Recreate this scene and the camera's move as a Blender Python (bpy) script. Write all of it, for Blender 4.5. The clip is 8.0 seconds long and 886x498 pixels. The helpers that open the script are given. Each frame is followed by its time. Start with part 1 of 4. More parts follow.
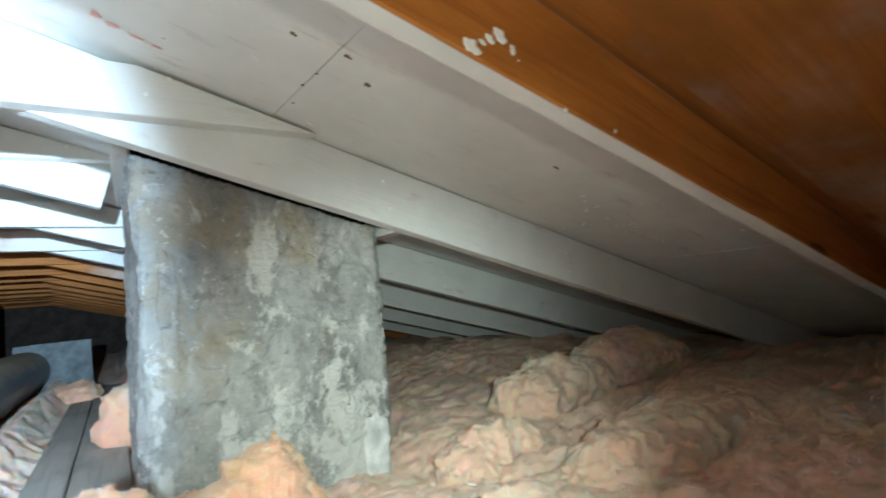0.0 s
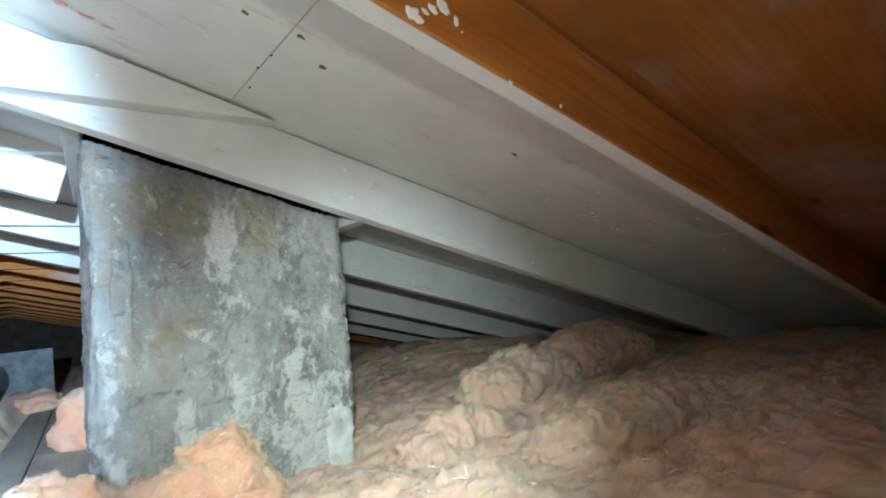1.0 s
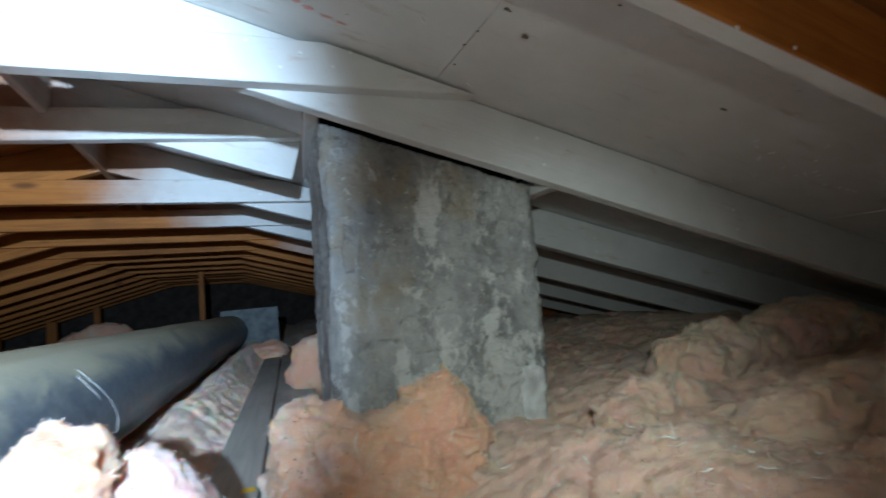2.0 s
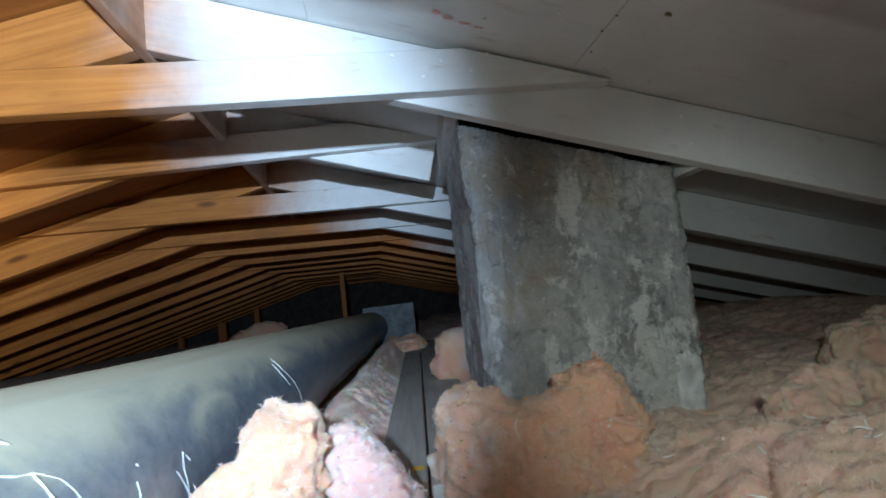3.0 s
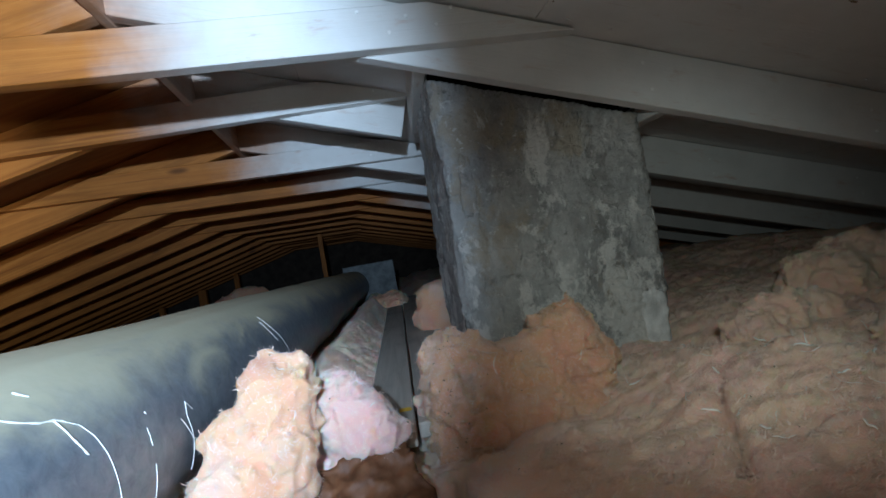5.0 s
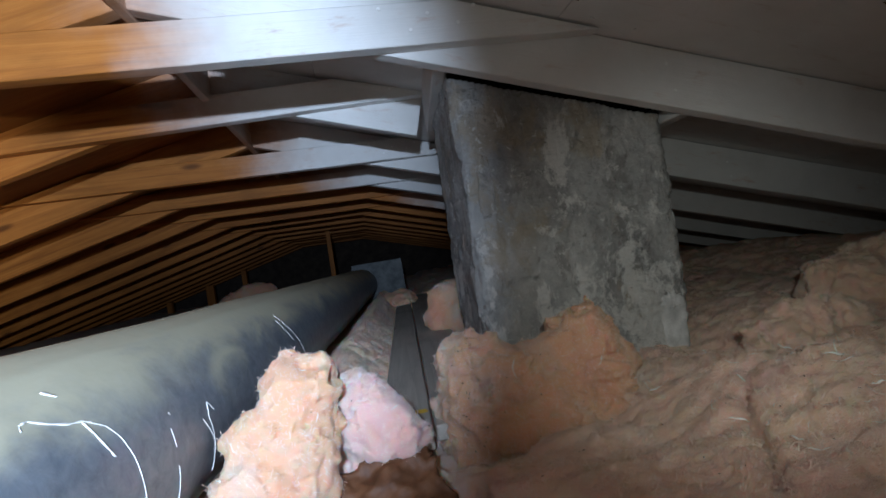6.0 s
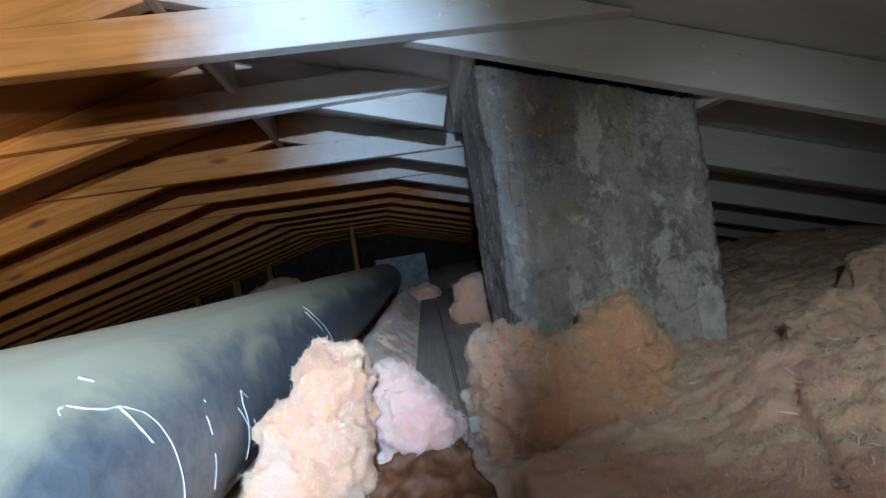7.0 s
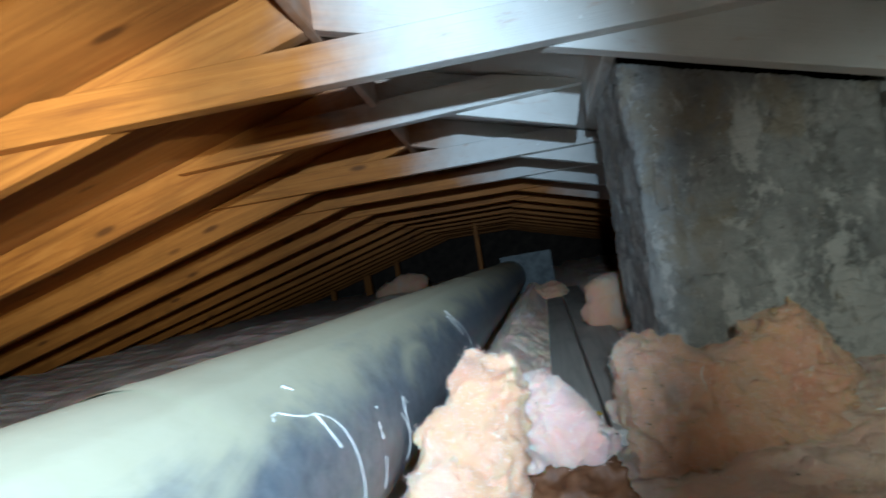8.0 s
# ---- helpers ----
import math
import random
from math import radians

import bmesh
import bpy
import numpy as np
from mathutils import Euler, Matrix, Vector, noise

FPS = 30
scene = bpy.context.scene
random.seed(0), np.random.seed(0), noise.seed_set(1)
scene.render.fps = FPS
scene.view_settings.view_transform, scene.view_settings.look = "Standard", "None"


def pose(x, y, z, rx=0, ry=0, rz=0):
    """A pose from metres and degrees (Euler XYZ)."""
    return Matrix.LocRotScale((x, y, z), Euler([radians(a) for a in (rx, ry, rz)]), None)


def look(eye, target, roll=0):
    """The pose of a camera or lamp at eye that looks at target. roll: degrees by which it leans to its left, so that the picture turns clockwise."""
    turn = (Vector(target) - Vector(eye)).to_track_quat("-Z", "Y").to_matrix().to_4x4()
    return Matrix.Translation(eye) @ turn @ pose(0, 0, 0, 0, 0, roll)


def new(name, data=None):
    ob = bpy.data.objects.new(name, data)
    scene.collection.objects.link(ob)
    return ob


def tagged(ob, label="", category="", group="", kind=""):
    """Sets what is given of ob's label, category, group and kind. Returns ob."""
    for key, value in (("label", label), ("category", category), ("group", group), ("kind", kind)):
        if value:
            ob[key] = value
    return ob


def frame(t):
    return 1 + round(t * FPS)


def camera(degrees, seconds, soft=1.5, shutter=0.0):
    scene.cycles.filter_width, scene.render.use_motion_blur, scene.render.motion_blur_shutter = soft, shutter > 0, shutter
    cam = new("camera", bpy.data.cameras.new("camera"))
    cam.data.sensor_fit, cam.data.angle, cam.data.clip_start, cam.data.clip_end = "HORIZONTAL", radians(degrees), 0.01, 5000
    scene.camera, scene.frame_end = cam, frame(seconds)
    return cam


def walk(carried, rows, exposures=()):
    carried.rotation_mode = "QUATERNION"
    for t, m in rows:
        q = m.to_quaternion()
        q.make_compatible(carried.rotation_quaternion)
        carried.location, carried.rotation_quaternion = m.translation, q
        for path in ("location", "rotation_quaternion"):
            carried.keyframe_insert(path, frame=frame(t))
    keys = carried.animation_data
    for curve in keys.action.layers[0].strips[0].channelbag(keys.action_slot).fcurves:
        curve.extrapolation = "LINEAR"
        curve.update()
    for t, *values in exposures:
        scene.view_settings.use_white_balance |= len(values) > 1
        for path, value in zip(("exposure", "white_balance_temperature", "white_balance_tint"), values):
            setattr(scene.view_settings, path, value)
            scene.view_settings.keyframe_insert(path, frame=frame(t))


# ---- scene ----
cam = camera(79.7, 8.0, soft=1.6, shutter=0.4)
PATH = [
    (0, (0.099, -0.037, 0.882), (1.288, 1.561, 1.053), -5.3),
    (0.5, (0.137, -0.077, 0.845), (1.426, 1.437, 1.06), -6.0),
    (1, (0.121, -0.058, 0.829), (1.379, 1.485, 1.028), -6.1),
    (1.5, (0.09, -0.062, 0.817), (1.113, 1.648, 0.981), -5.7),
    (2, (0.048, -0.062, 0.809), (0.764, 1.798, 0.972), -4.6),
    (3.5, (-0.017, -0.105, 0.807), (0.193, 1.876, 0.983), -7.3),
    (4, (-0.003, -0.123, 0.8), (0.263, 1.857, 0.892), -8.9),
    (4.5, (-0.004, -0.128, 0.794), (0.326, 1.844, 0.81), -9.9),
    (6, (-0.035, -0.111, 0.805), (0.279, 1.864, 0.815), -8.7),
    (6.5, (-0.042, -0.094, 0.796), (0.226, 1.888, 0.785), -8.8),
    (7, (-0.051, -0.089, 0.796), (0.18, 1.898, 0.802), -8.9),
    (7.5, (-0.063, -0.088, 0.808), (0.041, 1.908, 0.859), -9.1),
    (8, (-0.088, -0.1, 0.829), (-0.302, 1.888, 0.883), -9.1),
]
EXPOSURES = [(0.0, 1.3, 5400, -3), (0.5, 1.35, 5250, 1), (1.0, 1.3, 5200, -2), (1.5, 0.4, 5500, -5), (2.0, -0.05, 5300, 2), (3.5, -0.75, 5400, 5),
             (4.5, -0.9, 5400, 4), (6.0, -1.1, 5700, 12), (6.5, -1.1, 5800, 15), (7.0, -1.0, 5400, 6), (7.5, -0.95, 5400, 4), (8.0, -0.9, 5500, -1)]
walk(cam, [(t, look(eye, target, roll)) for t, eye, target, roll in PATH], EXPOSURES)

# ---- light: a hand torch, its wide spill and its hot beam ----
world = bpy.data.worlds.new("attic_dark")
scene.world = world
world.use_nodes = True
world.node_tree.nodes["Background"].inputs[0].default_value = (0.5, 0.6, 0.8, 1)
world.node_tree.nodes["Background"].inputs[1].default_value = 0.0015


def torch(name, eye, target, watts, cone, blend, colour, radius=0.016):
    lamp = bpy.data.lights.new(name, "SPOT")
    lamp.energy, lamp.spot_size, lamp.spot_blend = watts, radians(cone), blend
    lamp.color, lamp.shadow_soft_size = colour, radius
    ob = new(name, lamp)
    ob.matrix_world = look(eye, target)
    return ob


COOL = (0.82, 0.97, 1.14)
torch("torch_spill", (0.02, -0.18, 0.93), (0.40, 1.0, 0.98), 5.2, 140, 0.9, (1.0, 0.91, 0.70))
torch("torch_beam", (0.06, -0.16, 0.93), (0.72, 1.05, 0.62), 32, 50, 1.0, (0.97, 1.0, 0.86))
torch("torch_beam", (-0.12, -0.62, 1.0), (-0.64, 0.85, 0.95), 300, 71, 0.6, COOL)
torch("torch_halo", (-0.30, -0.30, 0.92), (-1.25, 0.96, 1.26), 300, 44, 0.9, (1.0, 0.95, 0.76))

# ---- plan ----
RIDGE_X, RIDGE_Z, SLOPE = -0.415, 1.503, 0.28
ANGLE = math.degrees(math.atan(SLOPE))
STEP, FIRST = 0.61, 0.988          # rafter spacing, front face of the rafter by the chimney
NEAR_Y, FAR_Y = -3.2, 9.3         # gable walls
FLOOR_Z = 0.25


def deck(x):
    """Height of the roof deck's underside."""
    return RIDGE_Z - SLOPE * abs(x - RIDGE_X)


def fbm(p, octaves=4, scale=1.0, gain=0.5):
    v, a = 0.0, 1.0
    p = Vector(p) * scale
    for _ in range(octaves):
        v += a * noise.noise(p)
        p, a = p * 2.03 + Vector((7.1, 3.3, 1.7)), a * gain
    return v


# ---- materials ----
def material(name, rough=0.8, metal=0.0):
    m = bpy.data.materials.new(name)
    m.use_nodes = True
    bsdf = m.node_tree.nodes["Principled BSDF"]
    bsdf.inputs["Roughness"].default_value = rough
    bsdf.inputs["Metallic"].default_value = metal
    bsdf.inputs["Specular IOR Level"].default_value = 0.3
    return m, m.node_tree, bsdf


def node(tree, kind, **values):
    n = tree.nodes.new(kind)
    for key, value in values.items():
        n.inputs[key].default_value = value
    return n


def ramp(tree, fac, *stops):
    n = tree.nodes.new("ShaderNodeValToRGB")
    n.color_ramp.elements[0].position, n.color_ramp.elements[1].position = stops[0][0], stops[-1][0]
    n.color_ramp.elements[0].color, n.color_ramp.elements[1].color = (*stops[0][1], 1), (*stops[-1][1], 1)
    for where, colour in stops[1:-1]:
        n.color_ramp.elements.new(where).color = (*colour, 1)
    tree.links.new(fac, n.inputs[0])
    return n.outputs[0]


def mix(tree, fac, a, b, blend="MIX"):
    n = tree.nodes.new("ShaderNodeMix")
    n.data_type, n.blend_type = "RGBA", blend
    for socket, value in ((n.inputs[0], fac), (n.inputs[6], a), (n.inputs[7], b)):
        if isinstance(value, (int, float)):
            socket.default_value = value
        elif isinstance(value, tuple):
            socket.default_value = (*value, 1)
        else:
            tree.links.new(value, socket)
    return n.outputs[2]


def calc(tree, op, a, b=0.0, clamp=False):
    n = tree.nodes.new("ShaderNodeMath")
    n.operation, n.use_clamp = op, clamp
    for socket, value in zip(n.inputs, (a, b)):
        if isinstance(value, (int, float)):
            socket.default_value = value
        else:
            tree.links.new(value, socket)
    return n.outputs[0]


def smooth(tree, value, lo, hi):
    n = tree.nodes.new("ShaderNodeMapRange")
    n.interpolation_type = "SMOOTHSTEP"
    tree.links.new(value, n.inputs[0])
    n.inputs[1].default_value, n.inputs[2].default_value = lo, hi
    return n.outputs[0]


def noise_of(tree, vector, scale, detail=4.0, rough=0.55, distort=0.0):
    n = node(tree, "ShaderNodeTexNoise", Scale=scale, Detail=detail, Roughness=rough, Distortion=distort)
    tree.links.new(vector, n.inputs["Vector"])
    return n.outputs[0]


def scaled(tree, vector, sx, sy, sz, shift=None):
    n = tree.nodes.new("ShaderNodeMapping")
    n.inputs["Scale"].default_value = (sx, sy, sz)
    tree.links.new(vector, n.inputs[0])
    if shift is not None:
        tree.links.new(shift, n.inputs["Location"])
    return n.outputs[0]


def bump(tree, bsdf, height, strength, distance):
    n = node(tree, "ShaderNodeBump", Strength=strength, Distance=distance)
    tree.links.new(height, n.inputs["Height"])
    tree.links.new(n.outputs[0], bsdf.inputs["Normal"])


def wood(name, dark, mid, light, overspray=False, knots=True, rough=0.62):
    """Sawn softwood with the grain along the object's own X; overspray adds the white sealer that was sprayed round the chimney."""
    m, tree, bsdf = material(name, rough)
    coord = tree.nodes.new("ShaderNodeTexCoord").outputs["Object"]
    info = tree.nodes.new("ShaderNodeObjectInfo").outputs["Random"]
    shift = calc(tree, "MULTIPLY", info, 37.0)
    grain = noise_of(tree, scaled(tree, coord, 0.9, 22, 22, shift), 2.2, 7, 0.66, 0.9)
    fine = noise_of(tree, scaled(tree, coord, 5, 220, 220, shift), 2.0, 3, 0.6)
    blot = noise_of(tree, scaled(tree, coord, 1.5, 4, 4, shift), 2.4, 4, 0.6)
    colour = ramp(tree, grain, (0.24, dark), (0.50, mid), (0.78, light))
    colour = mix(tree, calc(tree, "MULTIPLY", fine, 0.18), colour, dark, "MULTIPLY")
    colour = mix(tree, smooth(tree, blot, 0.45, 0.75), colour, tuple(0.62 * c for c in mid))
    colour = mix(tree, calc(tree, "MULTIPLY", info, 0.2), colour, light)
    if knots:
        cell = node(tree, "ShaderNodeTexVoronoi", Scale=1.0)
        tree.links.new(scaled(tree, coord, 2.6, 9, 9, shift), cell.inputs["Vector"])
        colour = mix(tree, calc(tree, "MULTIPLY", smooth(tree, cell.outputs["Distance"], 0.16, 0.06), 0.75), colour, tuple(0.35 * c for c in dark))
    height = calc(tree, "ADD", grain, calc(tree, "MULTIPLY", fine, 0.5))
    if overspray:
        place = tree.nodes.new("ShaderNodeNewGeometry").outputs["Position"]
        xyz = tree.nodes.new("ShaderNodeSeparateXYZ")
        tree.links.new(place, xyz.inputs[0])
        wobble = noise_of(tree, place, 3.0, 5, 0.65)
        dx = calc(tree, "SUBTRACT", xyz.outputs[0], 1.9)
        dy = calc(tree, "SUBTRACT", xyz.outputs[1], 1.6)
        away = calc(tree, "SQRT", calc(tree, "ADD", calc(tree, "MULTIPLY", dx, dx), calc(tree, "MULTIPLY", dy, dy)))
        away = calc(tree, "ADD", away, calc(tree, "MULTIPLY", calc(tree, "SUBTRACT", wobble, 0.5), 0.4))
        cover = smooth(tree, away, 2.52, 2.12)
        cover = calc(tree, "MULTIPLY", cover, smooth(tree, calc(tree, "ADD", xyz.outputs[1], calc(tree, "MULTIPLY", wobble, 0.006)), 0.376, 0.380))
        near = calc(tree, "MULTIPLY", calc(tree, "LESS_THAN", xyz.outputs[1], 0.345), calc(tree, "MULTIPLY", smooth(tree, noise_of(tree, place, 2.6, 5, 0.6), 0.45, 0.75), 0.28))
        near = calc(tree, "MULTIPLY", near, smooth(tree, xyz.outputs[0], 0.35, 0.8))
        cover = calc(tree, "MAXIMUM", cover, near)
        thin = calc(tree, "SUBTRACT", 1.0, calc(tree, "MULTIPLY", smooth(tree, noise_of(tree, scaled(tree, coord, 3, 12, 12, shift), 2.5, 6, 0.7), 0.56, 0.8), 0.55))
        cover = calc(tree, "MULTIPLY", cover, thin)
        speck = noise_of(tree, place, 7, 6, 0.6)
        paint = ramp(tree, speck, (0.3, (0.62, 0.615, 0.59)), (0.7, (0.72, 0.715, 0.69)))
        colour = mix(tree, cover, colour, paint)
    tree.links.new(colour, bsdf.inputs["Base Color"])
    bump(tree, bsdf, height, 0.35, 0.004)
    return m


FIR = ((0.17, 0.050, 0.009), (0.41, 0.145, 0.021), (0.55, 0.228, 0.046))
LUMBER = wood("sprayed_lumber", *FIR, overspray=True)
BARE = wood("bare_fir", *FIR)
PLY = wood("sprayed_plywood", (0.15, 0.046, 0.008), (0.30, 0.105, 0.017), (0.41, 0.16, 0.030), overspray=True)
GREY_WOOD = wood("dusty_board", (0.30, 0.27, 0.22), (0.46, 0.42, 0.36), (0.56, 0.52, 0.46))


def mortar():
    m, tree, bsdf = material("parged_mortar", 0.88)
    place = tree.nodes.new("ShaderNodeTexCoord").outputs["Object"]
    xyz = tree.nodes.new("ShaderNodeSeparateXYZ")
    tree.links.new(place, xyz.inputs[0])

    def stain(cx, cz, rx, rz):
        """An oval stain on the front, 1 at its middle."""
        dx = calc(tree, "DIVIDE", calc(tree, "SUBTRACT", xyz.outputs[0], cx), rx)
        dz = calc(tree, "DIVIDE", calc(tree, "SUBTRACT", xyz.outputs[2], cz), rz)
        q = calc(tree, "ADD", calc(tree, "MULTIPLY", dx, dx), calc(tree, "MULTIPLY", dz, dz))
        return calc(tree, "POWER", 2.718, calc(tree, "MULTIPLY", q, -1.0))

    def both(*values):
        total = values[0]
        for v in values[1:]:
            total = calc(tree, "ADD", total, v)
        return total

    big = noise_of(tree, scaled(tree, place, 1, 1, 0.8), 7.0, 7, 0.66, 0.3)
    streak = noise_of(tree, scaled(tree, place, 1, 1, 0.65), 12, 8, 0.72, 0.25)
    spot = noise_of(tree, scaled(tree, place, 1, 1, 1.3), 24, 8, 0.72, 0.3)
    grit = noise_of(tree, place, 210, 3, 0.7)
    colour = ramp(tree, big, (0.36, (0.27, 0.265, 0.255)), (0.50, (0.40, 0.395, 0.375)), (0.64, (0.53, 0.52, 0.49)))
    warm = both(noise_of(tree, scaled(tree, place, 1, 1, 0.8), 8.0, 6, 0.66, 0.3), calc(tree, "MULTIPLY", both(stain(0.34, 1.08, 0.10, 0.06), stain(0.60, 0.72, 0.05, 0.12), stain(0.55, 1.0, 0.10, 0.08)), 0.14))
    colour = mix(tree, calc(tree, "MULTIPLY", smooth(tree, warm, 0.53, 0.66), 0.55), colour, (0.41, 0.33, 0.21))
    cool = noise_of(tree, scaled(tree, place, 1, 1, 0.8), 10.5, 7, 0.7, 0.3)
    colour = mix(tree, calc(tree, "MULTIPLY", smooth(tree, cool, 0.55, 0.63), 0.6), colour, (0.19, 0.185, 0.17))
    white = both(streak, calc(tree, "MULTIPLY", both(stain(0.46, 0.62, 0.04, 0.15), stain(0.70, 0.56, 0.07, 0.14), stain(0.59, 0.70, 0.035, 0.08), stain(0.38, 0.62, 0.03, 0.07), stain(0.25, 0.70, 0.015, 0.10), stain(0.46, 0.96, 0.03, 0.10), stain(0.66, 0.45, 0.12, 0.14)), 0.19))
    colour = mix(tree, calc(tree, "MULTIPLY", smooth(tree, white, 0.56, 0.635), 0.8), colour, (0.74, 0.725, 0.68))
    colour = mix(tree, calc(tree, "MULTIPLY", smooth(tree, spot, 0.60, 0.645), 0.75), colour, (0.70, 0.69, 0.65))
    colour = mix(tree, calc(tree, "MULTIPLY", smooth(tree, spot, 0.385, 0.345), 0.6), colour, (0.15, 0.14, 0.12))
    salt = noise_of(tree, scaled(tree, place, 1, 1, 0.5), 46, 9, 0.75, 0.2)
    colour = mix(tree, calc(tree, "MULTIPLY", smooth(tree, salt, 0.585, 0.66), 0.55), colour, (0.72, 0.71, 0.69))
    colour = mix(tree, calc(tree, "MULTIPLY", grit, 0.3), colour, (0.35, 0.34, 0.32), "MULTIPLY")
    tree.links.new(colour, bsdf.inputs["Base Color"])
    height = calc(tree, "ADD", calc(tree, "MULTIPLY", grit, 0.25), calc(tree, "ADD", spot, calc(tree, "ADD", streak, calc(tree, "MULTIPLY", salt, 0.5))))
    bump(tree, bsdf, height, 1.0, 0.012)
    return m


MORTAR = mortar()


def fibreglass(name, pink, peach, dusty):
    m, tree, bsdf = material(name, 1.0)
    bsdf.inputs["Specular IOR Level"].default_value = 0.05
    bsdf.inputs["Subsurface Weight"].default_value = 0.75
    bsdf.inputs["Subsurface Radius"].default_value = (1.0, 0.42, 0.25)
    bsdf.inputs["Subsurface Scale"].default_value = 0.016
    place = tree.nodes.new("ShaderNodeNewGeometry").outputs["Position"]
    big = noise_of(tree, place, 4.5, 5, 0.6, 0.4)
    mid = noise_of(tree, place, 17, 6, 0.65, 0.8)
    wool = noise_of(tree, scaled(tree, place, 0.55, 1, 1.8), 95, 8, 0.74, 1.4)
    fuzz = noise_of(tree, place, 320, 4, 0.75, 1.0)
    colour = ramp(tree, big, (0.36, pink), (0.52, peach), (0.68, dusty))
    colour = mix(tree, calc(tree, "MULTIPLY", smooth(tree, mid, 0.55, 0.75), 0.5), colour, dusty)
    colour = mix(tree, calc(tree, "MULTIPLY", smooth(tree, mid, 0.42, 0.28), 0.22), colour, tuple(c * k for c, k in zip(pink, (0.72, 0.5, 0.42))))
    colour = mix(tree, calc(tree, "MULTIPLY", smooth(tree, wool, 0.60, 0.75), 0.35), colour, (0.80, 0.66, 0.56))
    tree.links.new(colour, bsdf.inputs["Base Color"])
    height = calc(tree, "ADD", calc(tree, "MULTIPLY", wool, 1.0), calc(tree, "MULTIPLY", fuzz, 0.35))
    bump(tree, bsdf, height, 1.0, 0.013)
    return m


def plain_wool(name, a, b):
    m, tree, bsdf = material(name, 0.9)
    place = tree.nodes.new("ShaderNodeNewGeometry").outputs["Position"]
    tree.links.new(ramp(tree, noise_of(tree, place, 14, 5, 0.6), (0.35, a), (0.65, b)), bsdf.inputs["Base Color"])
    return m


WOOL = fibreglass("pink_fibreglass", (0.90, 0.60, 0.50), (0.91, 0.65, 0.48), (0.88, 0.69, 0.57))
FIBRE = plain_wool("loose_fibre", (0.90, 0.66, 0.55), (0.91, 0.75, 0.65))
WOOL_PINK = fibreglass("pale_pink_fibreglass", (0.88, 0.56, 0.50), (0.89, 0.62, 0.54), (0.84, 0.66, 0.58))
WOOL_CLUMP = fibreglass("peach_fibreglass", (0.86, 0.48, 0.33), (0.88, 0.54, 0.34), (0.84, 0.61, 0.48))


def galvanised(name, dust=True):
    m, tree, bsdf = material(name, 0.42, 0.35)
    coord = tree.nodes.new("ShaderNodeTexCoord").outputs["Object"]
    spangle = noise_of(tree, coord, 45, 5, 0.7, 0.5)
    stain = noise_of(tree, scaled(tree, coord, 1, 0.5, 1), 9, 6, 0.62, 0.7)
    colour = ramp(tree, spangle, (0.3, (0.15, 0.172, 0.20)), (0.7, (0.26, 0.29, 0.325)))
    if dust:
        xyz = tree.nodes.new("ShaderNodeSeparateXYZ")
        tree.links.new(coord, xyz.inputs[0])
        level = calc(tree, "ADD", xyz.outputs[2], calc(tree, "MULTIPLY", calc(tree, "SUBTRACT", stain, 0.5), 0.20))
        cover = calc(tree, "MULTIPLY", smooth(tree, level, 0.03, 0.115), 0.75)
        colour = mix(tree, cover, colour, (0.56, 0.52, 0.34))
        tree.links.new(calc(tree, "SUBTRACT", 0.38, calc(tree, "MULTIPLY", cover, 0.4)), bsdf.inputs["Metallic"])
    tree.links.new(colour, bsdf.inputs["Base Color"])
    tree.links.new(calc(tree, "ADD", 0.30, calc(tree, "MULTIPLY", stain, 0.30)), bsdf.inputs["Roughness"])
    bump(tree, bsdf, stain, 0.12, 0.01)
    return m


DUCT = galvanised("galvanised_duct")


def plain(name, a, b, rough, scale, metal=0.0, depth=0.002):
    m, tree, bsdf = material(name, rough, metal)
    coord = tree.nodes.new("ShaderNodeTexCoord").outputs["Object"]
    n = noise_of(tree, coord, scale, 6, 0.65)
    tree.links.new(ramp(tree, n, (0.35, a), (0.65, b)), bsdf.inputs["Base Color"])
    bump(tree, bsdf, n, 0.4, depth)
    return m


SHEET = plain("dull_sheet_metal", (0.07, 0.078, 0.08), (0.15, 0.16, 0.16), 0.6, 14, 0.3)
DRIP = plain("white_sealer", (0.78, 0.78, 0.76), (0.86, 0.86, 0.84), 0.35, 40)
GLINT = plain("glass_strands", (0.80, 0.76, 0.70), (0.90, 0.88, 0.84), 0.3, 60)
RUST = plain("rust_stain", (0.10, 0.07, 0.03), (0.22, 0.17, 0.10), 0.9, 200)
# near-black colour standing in for the dark of the gap above the parging
GAP_SHADE = plain("gap_shade_brick", (0.012, 0.011, 0.010), (0.03, 0.026, 0.022), 0.95, 30)
BOARD = plain("dark_fibreboard", (0.045, 0.035, 0.028), (0.085, 0.065, 0.05), 0.9, 9)
KRAFT = plain("kraft_paper", (0.075, 0.030, 0.013), (0.15, 0.065, 0.028), 0.6, 25, 0.0, 0.003)
LIME = plain("lime_mortar", (0.38, 0.375, 0.36), (0.68, 0.675, 0.65), 0.9, 22, 0.0, 0.004)
GYPSUM = plain("ceiling_board", (0.22, 0.20, 0.18), (0.32, 0.30, 0.27), 0.95, 6)
YELLOW = plain("yellow_crayon", (0.65, 0.40, 0.03), (0.75, 0.50, 0.06), 0.7, 80)
PINK_MARK = plain("red_crayon", (0.62, 0.30, 0.28), (0.72, 0.50, 0.47), 0.8, 50)


